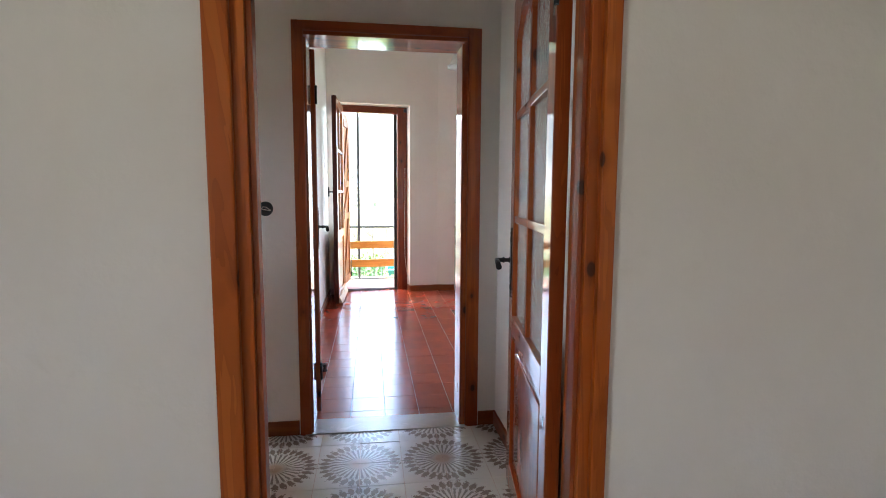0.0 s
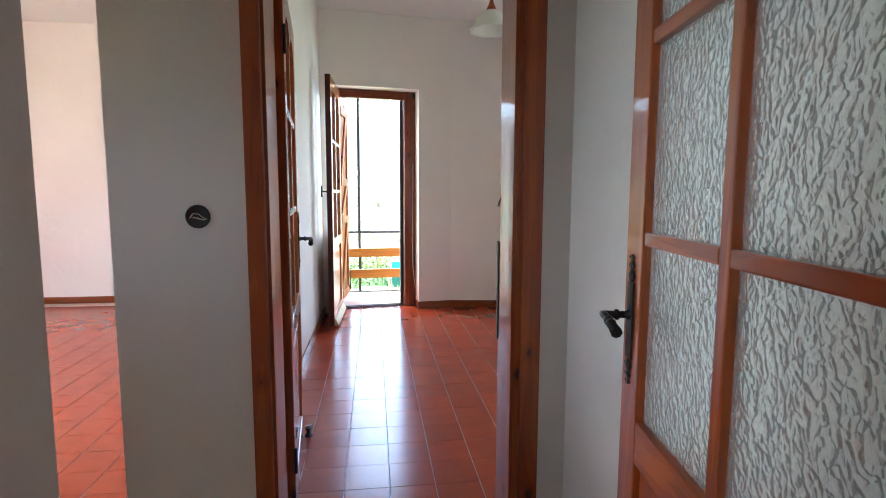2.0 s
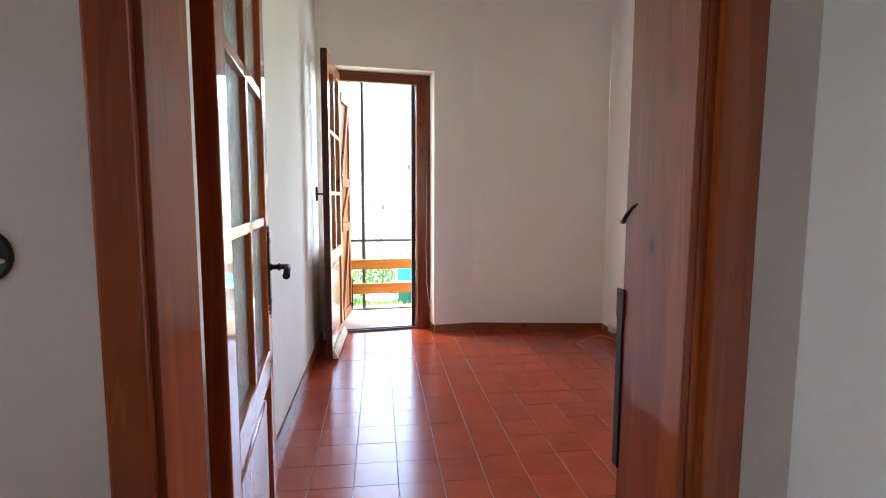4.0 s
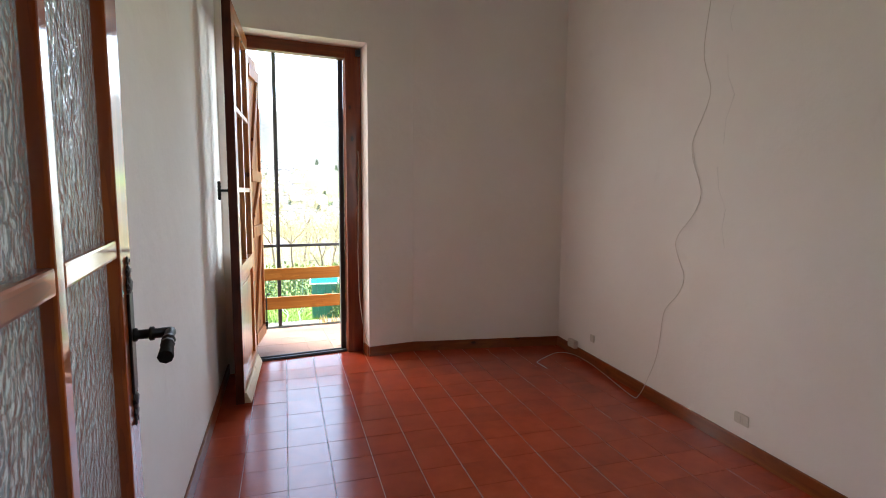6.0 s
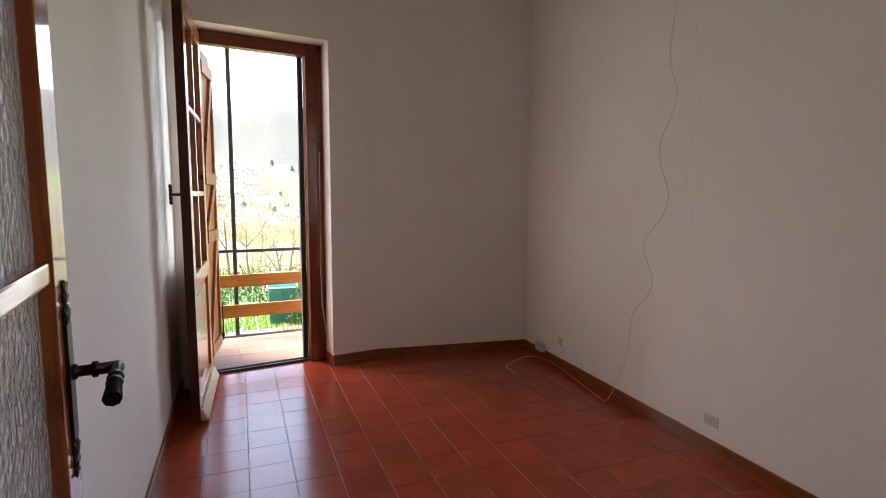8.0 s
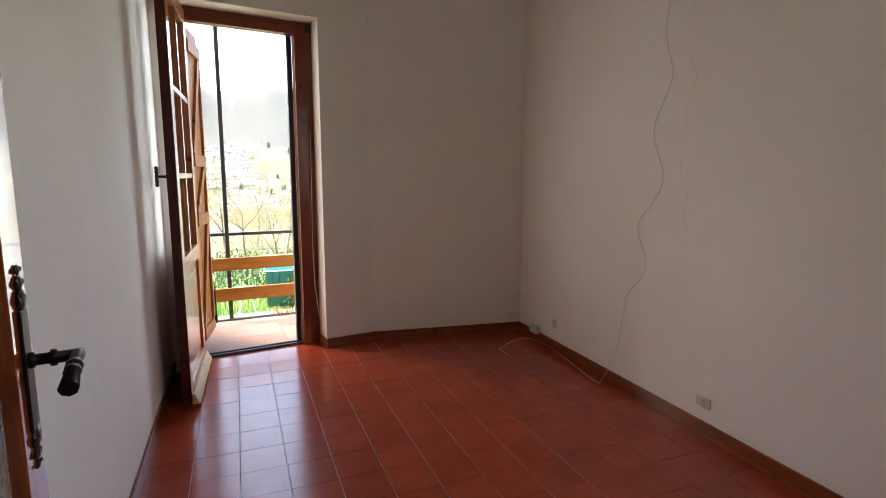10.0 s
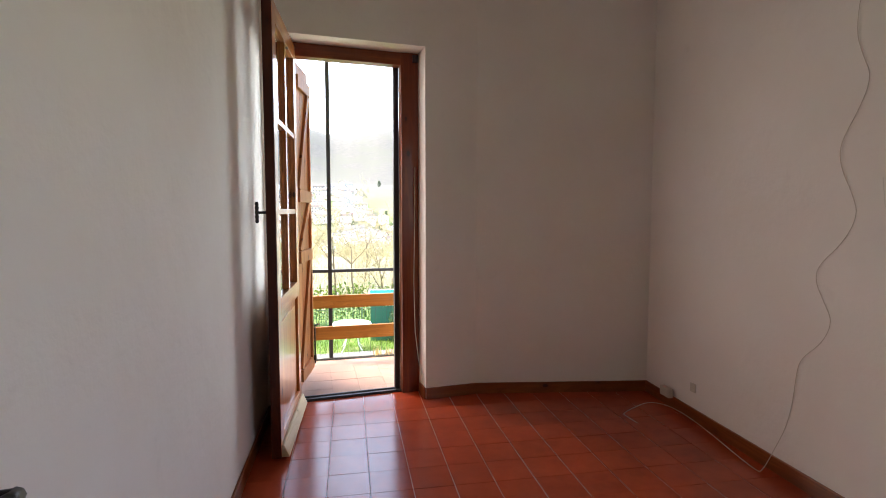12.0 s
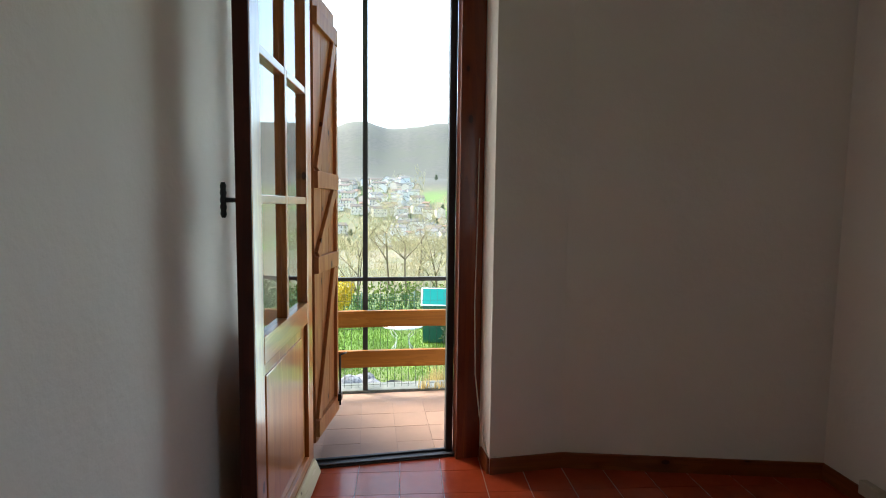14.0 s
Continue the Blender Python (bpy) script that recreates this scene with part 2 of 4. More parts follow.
steel, _, _ = mat("worn_steel", 0.3, 1.0, (0.55, 0.53, 0.5))
plastic_white, _, _ = mat("ivory_plastic", 0.4, 0, (0.58, 0.52, 0.44))
cable_white, _, _ = mat("cream_cable", 0.5, 0, (0.66, 0.60, 0.50))
cable_grey, _, _ = mat("grey_brown_cable", 0.5, 0, (0.56, 0.47, 0.40))
black_hole, _, _ = mat("box_black_plastic", 0.6, 0, (0.02, 0.02, 0.02))
stone, nt_, sb = mat("pale_threshold_marble", 0.25, 0, (0.6, 0.6, 0.58))
nt_.links.new(ramp(nt_, noise_tex(nt_, coords(nt_), 6.0, 6.0, 0.6, 0.8), [(0.35, (0.62, 0.62, 0.60)), (0.6, (0.50, 0.50, 0.48)), (0.7, (0.66, 0.65, 0.63))]).outputs[0], sb.inputs["Base Color"])

kerb_stone, nt_, kb = mat("weathered_kerb_stone", 0.8, 0, (0.24, 0.25, 0.23))
nt_.links.new(ramp(nt_, noise_tex(nt_, coords(nt_), 9.0, 5.0, 0.65), [(0.3, (0.09, 0.105, 0.10)), (0.7, (0.19, 0.20, 0.19))]).outputs[0], kb.inputs["Base Color"])
kb.inputs["Specular IOR Level"].default_value = 0.15


# ---- mesh helpers ----
def box(bm, x0, x1, y0, y1, z0, z1, m=None):
    c = [Vector(p) for p in ((x0, y0, z0), (x1, y0, z0), (x1, y1, z0), (x0, y1, z0), (x0, y0, z1), (x1, y0, z1), (x1, y1, z1), (x0, y1, z1))]
    v = [bm.verts.new(m @ p if m else p) for p in c]
    for f in ((0, 3, 2, 1), (4, 5, 6, 7), (0, 1, 5, 4), (1, 2, 6, 5), (2, 3, 7, 6), (3, 0, 4, 7)):
        bm.faces.new([v[i] for i in f])
    return v


def prism(bm, outline, z0, z1):
    """An upright block over a counter-clockwise outline."""
    lo = [bm.verts.new((x, y, z0)) for x, y in outline]
    hi = [bm.verts.new((x, y, z1)) for x, y in outline]
    n = len(outline)
    bm.faces.new(list(reversed(lo)))
    bm.faces.new(hi)
    for i in range(n):
        bm.faces.new((lo[i], lo[(i + 1) % n], hi[(i + 1) % n], hi[i]))


def soften(bm, width=0.003, segments=2, angle=0.6):
    bm.normal_update()
    es = [e for e in bm.edges if len(e.link_faces) == 2 and e.calc_face_angle(0) > angle]
    if es:
        bmesh.ops.bevel(bm, geom=es, offset=width, segments=segments, affect="EDGES", profile=0.6, clamp_overlap=True)


def tube(bm, points, radius, sides=8, cap=True):
    """A round bar along points; radius is one number or one for each point."""
    pts = [Vector(p) for p in points]
    rad = radius if isinstance(radius, (list, tuple)) else [radius] * len(pts)
    rings = []
    for i, p in enumerate(pts):
        d = (pts[min(i + 1, len(pts) - 1)] - pts[max(i - 1, 0)]).normalized()
        up = Vector((0, 0, 1)) if abs(d.z) < 0.9 else Vector((1, 0, 0))
        a = d.cross(up).normalized()
        b = d.cross(a).normalized()
        rings.append([bm.verts.new(p + (a * math.cos(k * 2 * math.pi / sides) + b * math.sin(k * 2 * math.pi / sides)) * rad[i]) for k in range(sides)])
    for r0, r1 in zip(rings, rings[1:]):
        for k in range(sides):
            f = bm.faces.new((r0[k], r0[(k + 1) % sides], r1[(k + 1) % sides], r1[k]))
            f.smooth = True
    if cap:
        bm.faces.new(list(reversed(rings[0])))
        bm.faces.new(rings[-1])


def spin(bm, profile, sides=24, centre=(0, 0, 0), wave=None):
    """A turned shape from (radius, height) pairs round the z axis."""
    rings = []
    for i, (r, z) in enumerate(profile):
        ring = []
        for k in range(sides):
            a = 2 * math.pi * k / sides
            rr = r * (1 + (wave(i, a) if wave else 0))
            ring.append(bm.verts.new((centre[0] + rr * math.cos(a), centre[1] + rr * math.sin(a), centre[2] + z)))
        rings.append(ring)
    for r0, r1 in zip(rings, rings[1:]):
        for k in range(sides):
            f = bm.faces.new((r0[k], r0[(k + 1) % sides], r1[(k + 1) % sides], r1[k]))
            f.smooth = True
    return rings


def mesh_of(name, bm, material):
    bmesh.ops.recalc_face_normals(bm, faces=bm.faces[:])
    me = bpy.data.meshes.new(name)
    bm.to_mesh(me)
    bm.free()
    me.materials.append(material)
    return me


def part(name, bm, material, parent, label=""):
    ob = new(name, mesh_of(name, bm, material))
    ob.parent = parent
    return tagged(ob, label)


def thing(name, bm, material, label, category, group="", kind=""):
    return tagged(new(name, mesh_of(name, bm, material)), label, category, group, kind)


def base(name, m, label, category, group="", kind=""):
    ob = new(name)
    ob.empty_display_size = 0.1
    ob.matrix_world = m
    return tagged(ob, label, category, group, kind)


def structure(name, bm, material, label="", category=""):
    return thing(name, bm, material, label, category, kind="structure")


# ---- the plan ----
CEIL = 3.15
A8 = radians(8)
FU, FN = Vector((math.cos(A8), math.sin(A8))), Vector((-math.sin(A8), math.cos(A8)))
FO = Vector((0.531, 6.917))


def fac(u, n):
    """Plan point in the balcony wall's own axes: along it and outward."""
    p = FO + FU * u + FN * n
    return (p.x, p.y)


FAC = pose(FO.x, FO.y, 0, 0, 0, 8)
BEND, CORNER = (0.897, 6.968), (2.14, 6.80)
DOOR_TOP = 2.10


def right_x(y):
    return 2.05 + (y - 3.04) * 0.024


def wall_run(name, x0, x1, y0, y1, holes, label, top=CEIL):
    """A wall along x with openings (x0, x1, z0, z1) through it."""
    bm = bmesh.new()
    x = x0
    for a, b, z0, z1 in sorted(holes):
        box(bm, x, a, y0, y1, 0, top)
        box(bm, a, b, y0, y1, z1, top)
        if z0 > 0:
            box(bm, a, b, y0, y1, 0, z0)
        x = b
    box(bm, x, x1, y0, y1, 0, top)
    return structure(name, bm, wall_paint, label, "wall")


wall_run("wall_1", -2.1, 2.1, 1.35, 1.45, [(-0.275, 0.58, 0, DOOR_TOP)], "off-white plastered wall with a pine door frame")
wall_run("wall_2", -2.1, 2.35, 2.90, 3.13, [(-0.35, 0.547, 0, DOOR_TOP), (-1.60, -0.76, 0, DOOR_TOP + 0.6)], "off-white plastered wall between lobby and red-tiled room")
wall_run("wall_3", -2.1, 2.1, -2.6, -2.5, [], "plain white back wall")
for name, x0, x1, y0, y1, label in (
    ("wall_5", 2.0, 2.1, -2.5, 1.35, "plain white side wall"),
    ("wall_6", -2.0, -0.39, 1.45, 1.93, "white plastered wall beside the passage"),
    ("wall_7", 0.71, 0.83, 1.45, 2.90, "white plastered lobby wall behind the open door"),
    ("wall_9", -0.62, -0.50, 3.13, 7.20, "white plastered wall behind the open doors"),
):
    bm = bmesh.new()
    box(bm, x0, x1, y0, y1, 0, CEIL)
    structure(name, bm, wall_paint, label, "wall")
# side wall; its opening is added to hold the first room's lamp
bm = bmesh.new()
box(bm, -2.1, -2.0, -2.5, -1.3, 0, CEIL)
box(bm, -2.1, -2.0, -0.7, 1.35, 0, CEIL)
box(bm, -2.1, -2.0, -1.3, -0.7, 0, 1.2)
box(bm, -2.1, -2.0, -1.3, -0.7, 1.9, CEIL)
structure("wall_4", bm, wall_paint, "plain white side wall with an added, unseen window opening", "wall")
wall_run("wall_11", -5.1, -0.62, 7.65, 7.95, [], "white outer wall of the left room")
wall_run("wall_12", -5.1, -2.1, 2.90, 3.13, [], "plain white wall of the left room")
bm = bmesh.new()
box(bm, -2.1, -2.0, 1.93, 2.15, 0, CEIL)
box(bm, -2.1, -2.0, 2.45, 2.90, 0, CEIL)
box(bm, -2.1, -2.0, 2.15, 2.45, 0, 1.31)
box(bm, -2.1, -2.0, 2.15, 2.45, 1.89, CEIL)
structure("wall_8", bm, wall_paint, "plain white end wall of the passage with a small window opening", "wall")
bm = bmesh.new()
box(bm, -5.1, -5.0, 3.13, 4.0, 0, CEIL)
box(bm, -5.1, -5.0, 5.4, 7.65, 0, CEIL)
box(bm, -5.1, -5.0, 4.0, 5.4, 0, 0.8)
box(bm, -5.1, -5.0, 4.0, 5.4, 2.3, CEIL)
structure("wall_10", bm, wall_paint, "plain white side wall of the left room with a window opening", "wall")
bm = bmesh.new()


def right_piece(y0, y1, z0, z1):
    prism(bm, [(right_x(y0), y0), (right_x(y0) + 0.15, y0), (right_x(y1) + 0.15, y1 + (0.3 if y1 > 6.5 else 0)), (right_x(y1), y1)], z0, z1)


# the gap in this wall is added for the fill lamp, out of view
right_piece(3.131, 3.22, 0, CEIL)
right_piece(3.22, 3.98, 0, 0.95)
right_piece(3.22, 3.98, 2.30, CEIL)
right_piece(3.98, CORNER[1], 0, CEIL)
structure("wall_13", bm, wall_paint, "white plastered wall with a dangling cable", "wall")
bm = bmesh.new()
prism(bm, [fac(-1.10, 0), fac(-0.97, 0), fac(-0.97, 0.36), fac(-1.10, 0.36)], 0, CEIL)
prism(bm, [fac(0, 0), BEND, fac(0.36, 0.36), fac(0, 0.36)], 0, CEIL)
prism(bm, [fac(-0.97, 0), fac(0, 0), fac(0, 0.36), fac(-0.97, 0.36)], 2.40, CEIL)
structure("wall_14", bm, wall_paint, "white plastered outer wall round the balcony door", "wall")
bm = bmesh.new()
prism(bm, [BEND, CORNER, (CORNER[0] + 0.12, CORNER[1] + 0.42), fac(0.36, 0.36)], 0, CEIL)
structure("wall_15", bm, wall_paint, "white plastered outer wall, slightly bent", "wall")

bm = bmesh.new()
box(bm, -5.1, -0.62, -2.6, 7.95, -0.30, -0.0022)
prism(bm, [(-0.62, -2.6), (2.45, -2.6), (2.45, 7.20), fac(0.36, 0.285), fac(-1.18, 0.285)], -0.30, -0.0022)
structure("floor", bm, grout, "pale cement bed under the floor tiles", "floor")
bm = bmesh.new()
box(bm, -5.1, -0.62, -2.6, 7.95, CEIL, CEIL + 0.3)
prism(bm, [(-0.62, -2.6), (2.45, -2.6), (2.45, 7.20), fac(0.36, 0.36), fac(-1.18, 0.36)], CEIL, CEIL + 0.3)
structure("ceiling", bm, ceiling_paint, "plain white ceiling", "ceiling")
bm = bmesh.new()
box(bm, -0.33, 0.547, 2.878, 3.062, -0.012, 0.006)
soften(bm, 0.002)
structure("door_threshold", bm, stone, "pale marble threshold strip", "threshold")
bm = bmesh.new()
box(bm, -1.60, -0.76, 2.878, 3.062, -0.012, 0.006)
soften(bm, 0.002)
structure("door_threshold", bm, stone, "pale marble threshold strip", "threshold")


# ---- skirting boards ----
def skirting(p, q, back=0.014):
    """A pine skirting board along a wall's foot from p to q, standing to the left of that line."""
    p, q = Vector(p), Vector(q)
    d = q - p
    m = Matrix.Translation((p.x, p.y, 0)) @ Matrix.Rotation(math.atan2(d.y, d.x), 4, "Z")
    bm = bmesh.new()
    box(bm, 0, d.length, 0.001, back, 0, 0.078)
    soften(bm, 0.003)
    ob = structure("baseboard", bm, skirt_x, "varnished pine skirting board", "baseboard")
    ob.matrix_world = m
    return ob


skirting((-0.50, 6.77), (-0.50, 3.13))
skirting(CORNER, BEND)
skirting(BEND, fac(0.0, 0))
skirting(fac(0.0, 0), fac(0.0, 0.13))
skirting((right_x(3.13), 3.13), CORNER)
skirting((-0.36, 2.90), (-0.76, 2.90))
skirting((0.71, 2.90), (0.61, 2.90))
skirting((0.71, 1.46), (0.71, 2.90))
skirting((-0.39, 1.93), (-0.39, 1.47))
skirting((-0.62, 7.65), (-5.0, 7.65))


# ---- door frames ----
def door_frame(name, y0, y1, label, x0, x1, left, right, jamb=0.04, proud=0.022, crown=0.035, lap=0.012, up=pine_v, across=pine_x):
    e = base(name, pose(0, 0, 0), label, "door frame", kind="structure")
    for xa, xb, xc, xd in ((x0, x0 + jamb, x0 - left, x0 + 0.012), (x1 - jamb, x1, x1 - 0.012, x1 + right)):
        bm = bmesh.new()
        box(bm, xa, xb, y0 - 0.004, y1 + 0.004, 0, DOOR_TOP - jamb)
        soften(bm, 0.003)
        part("jamb", bm, up, e)
        for ya, yb in ((y0 - proud, y0), (y1, y1 + proud)):
            bm = bmesh.new()
            box(bm, xc, xd + (lap - 0.012 if ya < y0 and xc < 0 else 0), ya, yb, 0, DOOR_TOP + crown)
            soften(bm, 0.005)
            part("casing", bm, up, e)
    bm = bmesh.new()
    box(bm, x0, x1, y0 - 0.004, y1 + 0.004, DOOR_TOP - jamb, DOOR_TOP)
    soften(bm, 0.003)
    part("head", bm, across, e)
    for ya, yb in ((y0 - proud, y0), (y1, y1 + proud)):
        bm = bmesh.new()
        box(bm, x0 + 0.012, x1 - 0.012, ya, yb - 0.001, DOOR_TOP - 0.012, DOOR_TOP + crown)
        soften(bm, 0.005)
        part("casing", bm, across, e)
    return e


frame_1 = door_frame("door_frame_1", 1.35, 1.45, "reddish varnished pine door frame with knots", -0.275, 0.58, 0.043, 0.028, up=orange_v, across=orange_x)
frame_2 = door_frame("door_frame_2", 2.90, 3.13, "reddish varnished pine door frame with knots", -0.341, 0.547, 0.013, 0.058, 0.03, lap=0.045)


def stop_strip(e, x0, x1, y0, y1):
    bm = bmesh.new()
    box(bm, x0, x1, y0, y1, 0, DOOR_TOP - 0.041)
    soften(bm, 0.002)
    part("stop_strip", bm, pine_v, e)


stop_strip(frame_1, -0.235, -0.222, 1.36, 1.40)
stop_strip(frame_1, 0.527, 0.54, 1.36, 1.40)
stop_strip(frame_2, -0.32, -0.285, 2.896, 3.065)
stop_strip(frame_2, 0.505, 0.517, 2.896, 3.065)
bm = bmesh.new()
box(bm, 0.513, 0.5185, 3.126, 3.150, 0.72, 1.08)
box(bm, 0.512, 0.518, 3.122, 3.152, 1.04, 1.10)
soften(bm, 0.002)
part("strike_plate", bm, iron, frame_2, "black iron strike plate")
bm = bmesh.new()
tube(bm, [(0.5175, 3.085, 1.275), (0.5165, 3.105, 1.268), (0.5165, 3.13, 1.25), (0.5175, 3.147, 1.236)], [0.002, 0.004, 0.005, 0.005], 8)
part("latch_mark", bm, iron, frame_2, "dark latch groove")
bm = bmesh.new()
box(bm, 0.511, 0.516, 3.142, 3.151, 1.233, 1.241)
part("latch_tip", bm, steel, frame_2, "bright steel latch tip")

# left doorway: a slim pine lining set back behind the plaster edge
e = base("door_frame_3", pose(0, 0, 0), "slim reddish pine door lining", "door frame", kind="structure")
for xa, xb in ((-0.80, -0.762), (-1.598, -1.56)):
    bm = bmesh.new()
    box(bm, xa, xb, 3.075, 3.15, 0.006, DOOR_TOP + 0.55)
    soften(bm, 0.003)
    part("jamb", bm, pine_v, e)
bm = bmesh.new()
box(bm, -1.56, -0.80, 3.075, 3.15, DOOR_TOP + 0.51, DOOR_TOP + 0.55)
soften(bm, 0.003)
part("head", bm, pine_x, e)


# ---- door leaves ----
def plate_and_lever(parent, x, z, face, way, drop, bend=1):
    """An ornate iron plate with a lever handle. face: the y of the surface, way: +1 or -1 outward, drop: the lever's direction along x."""
    bm = bmesh.new()
    box(bm, x - 0.018, x + 0.018, min(face, face + way * 0.005), max(face, face + way * 0.005), z - 0.10, z + 0.075)
    soften(bm, 0.002)
    for dz, r in ((0.088, 0.017), (0.112, 0.012), (0.13, 0.008), (-0.115, 0.016), (-0.138, 0.011), (-0.155, 0.007)):
        bmesh.ops.create_icosphere(bm, subdivisions=2, radius=r, matrix=Matrix.Translation((x, face + way * 0.002, z + dz)) @ Matrix.Diagonal((1, 0.35, 1, 1)))
        bmesh.ops.create_icosphere(bm, subdivisions=1, radius=r * 0.5, matrix=Matrix.Translation((x + 0.012, face + way * 0.003, z + dz)) @ Matrix.Diagonal((1, 0.5, 1, 1)))
        bmesh.ops.create_icosphere(bm, subdivisions=1, radius=r * 0.5, matrix=Matrix.Translation((x - 0.012, face + way * 0.003, z + dz)) @ Matrix.Diagonal((1, 0.5, 1, 1)))
    plate = part("handle_plate", bm, iron, parent, "ornate black iron door plate")
    bm = bmesh.new()
    out = [(0.0, 0.012), (0.010, 0.012), (0.012, 0.0085), (0.028, 0.0085), (0.030, 0.0125), (0.036, 0.0125), (0.038, 0.009), (0.062, 0.0095)]
    tube(bm, [(x, face + way * d, z) for d, _ in out], [rr for _, rr in out], 12)
    grip = [(-0.008, 0.0, 0.008), (0.008, 0.0, 0.0095), (0.026, -0.002, 0.0085), (0.034, -0.004, 0.0085), (0.036, -0.004, 0.0115), (0.041, -0.005, 0.0115), (0.043, -0.005, 0.0095), (0.050, -0.007, 0.0095), (0.052, -0.007, 0.0115), (0.057, -0.008, 0.0115), (0.059, -0.009, 0.0100), (0.092, -0.018, 0.0125)]
    tube(bm, [(x + drop * d, face + way * 0.062, z + dz) for d, dz, _ in grip], [rr for _, _, rr in grip], 8)
    part("lever", bm, iron, plate)


def glazed_leaf(name, m, w, h, label, z_glass, z_m, glass, mv, mh, th=0.042, stile=0.095, arch=True, foot=0.012, panel_lift=0.013):
    """A door leaf: x from the hinge to the free edge, y through its thickness, z up. Six panes over a panel."""
    e = base(name, m, label, "door")
    z_lock, z_top = z_glass - 0.095, h - 0.10

    def piece(pname, mm, *b, bev=0.004, parent=e):
        bm = bmesh.new()
        box(bm, *b)
        soften(bm, bev)
        return part(pname, bm, mm, parent)

    piece("stile", mv, 0, stile, 0, th, foot, h)
    piece("stile", mv, w - stile, w, 0, th, foot, h)
    piece("bottom_rail", mh, stile, w - stile, 0, th, foot, 0.13)
    piece("lock_rail", mh, stile, w - stile, 0, th, z_lock, z_glass)
    mid = w / 2
    piece("muntin", mv, mid - 0.016, mid + 0.016, 0.003, th - 0.003, z_glass, z_top)
    for z in z_m:
        for a, b in ((stile, mid - 0.016), (mid + 0.016, w - stile)):
            piece("muntin", mh, a, b, 0.003, th - 0.003, z - 0.015, z + 0.015)
    # top rail, cut to a shallow arch over each upper pane
    bm = bmesh.new()
    n = 10
    if arch:
        rise = 0.075
        for a, b in ((stile, mid), (mid, w - stile)):
            for k in range(n):
                x0, x1 = a + (b - a) * k / n, a + (b - a) * (k + 1) / n
                g0, g1 = ((k / n) - 0.5) * 2, (((k + 1) / n) - 0.5) * 2
                za, zb = z_top - rise * abs(g0) ** 2.2, z_top - rise * abs(g1) ** 2.2
                v = [bm.verts.new(p) for p in ((x0, 0, za), (x1, 0, zb), (x1, 0, h), (x0, 0, h), (x0, th, za), (x1, th, zb), (x1, th, h), (x0, th, h))]
                for f in ((0, 1, 2, 3), (5, 4, 7, 6), (1, 0, 4, 5), (3, 2, 6, 7)):
                    bm.faces.new([v[i] for i in f])
        bmesh.ops.remove_doubles(bm, verts=bm.verts[:], dist=0.0005)
    else:
        box(bm, stile, w - stile, 0, th, z_top, h)
        soften(bm, 0.004)
    part("top_rail", bm, mh, e)
    # lower panel with a raised field
    bm = bmesh.new()
    box(bm, stile, w - stile, th * 0.5 - 0.007, th * 0.5 + 0.007, 0.13, z_lock)
    box(bm, stile + 0.05, w - stile - 0.05, th * 0.5 - panel_lift, th * 0.5 + panel_lift, 0.18, z_lock - 0.05)
    soften(bm, 0.006, 2)
    part("panel", bm, mv, e)
    zs = [z_glass] + list(z_m) + [z_top]
    for i in range(3):
        za, zb = zs[i] + (0.015 if i else 0), zs[i + 1] - (0.015 if i < 2 else 0)
        for a, b in ((stile, mid - 0.016), (mid + 0.016, w - stile)):
            bm = bmesh.new()
            box(bm, a, b, th * 0.5 - 0.002, th * 0.5 + 0.002, za, zb)
            pane = part("pane", bm, glass, e)
            pane.visible_shadow = False
    return e


def leaf_pose(hinge, free, flip=False):
    d = Vector(free) - Vector(hinge)
    return Matrix.Translation((hinge[0], hinge[1], 0)) @ Matrix.Rotation(math.atan2(d.y, d.x), 4, "Z")


# lobby door: swings in from the first frame, rests along the lobby's wall
D1 = leaf_pose((0.552, 1.50), (0.664, 2.32))
door_1 = glazed_leaf("door_1", D1, 0.825, 2.07, "open varnished pine door with six hammered glass panes", 0.78, (1.185, 1.60), hammered, pine_v, pine_x)
plate_and_lever(door_1, 0.78, 1.01, 0.042, 1, -1)
plate_and_lever(door_1, 0.78, 1.01, 0.0, -1, -1)
# room door: swings in from the second frame, rests along the left wall
D2 = leaf_pose((-0.270, 3.162), (-0.347, 3.955))
door_2 = glazed_leaf("door_2", D2, 0.80, 2.07, "open varnished pine door with six hammered glass panes", 0.78, (1.205, 1.60), hammered, pine_v, pine_x)
plate_and_lever(door_2, 0.755, 1.05, 0.0, -1, -1)
plate_and_lever(door_2, 0.755, 1.05, 0.042, 1, -1)
# balcony door
D3 = leaf_pose((-0.362, 6.965), (-0.394, 6.150))
door_3 = glazed_leaf("door_3", D3, 0.815, 2.365, "open golden pine balcony door with clear glass panes", 0.85, (1.305, 1.78), clear_glass, leaf_v, leaf_x, th=0.05, arch=False, foot=0.02)

# the leaf's free edge: dark indoor stain, with its backlit shade painted in
shaded_pine = pine("stained_shaded_pine", 2, (0.022, 0.004, 0.002), (0.060, 0.011, 0.005), (0.10, 0.021, 0.008), 0.4, 0.2)
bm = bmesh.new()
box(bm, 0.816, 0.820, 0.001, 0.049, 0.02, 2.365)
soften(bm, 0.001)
part("edge_strip", bm, shaded_pine, door_3, "stained free edge with its shade painted in")

# weather bar and T handle on the balcony door
bm = bmesh.new()
v = box(bm, 0.02, 0.808, 0.05, 0.09, 0.02, 0.085)
for p in v[6:]:
    p.co.y -= 0.028
soften(bm, 0.004)
part("weather_bar", bm, pale_x, door_3, "pale worn weather bar")

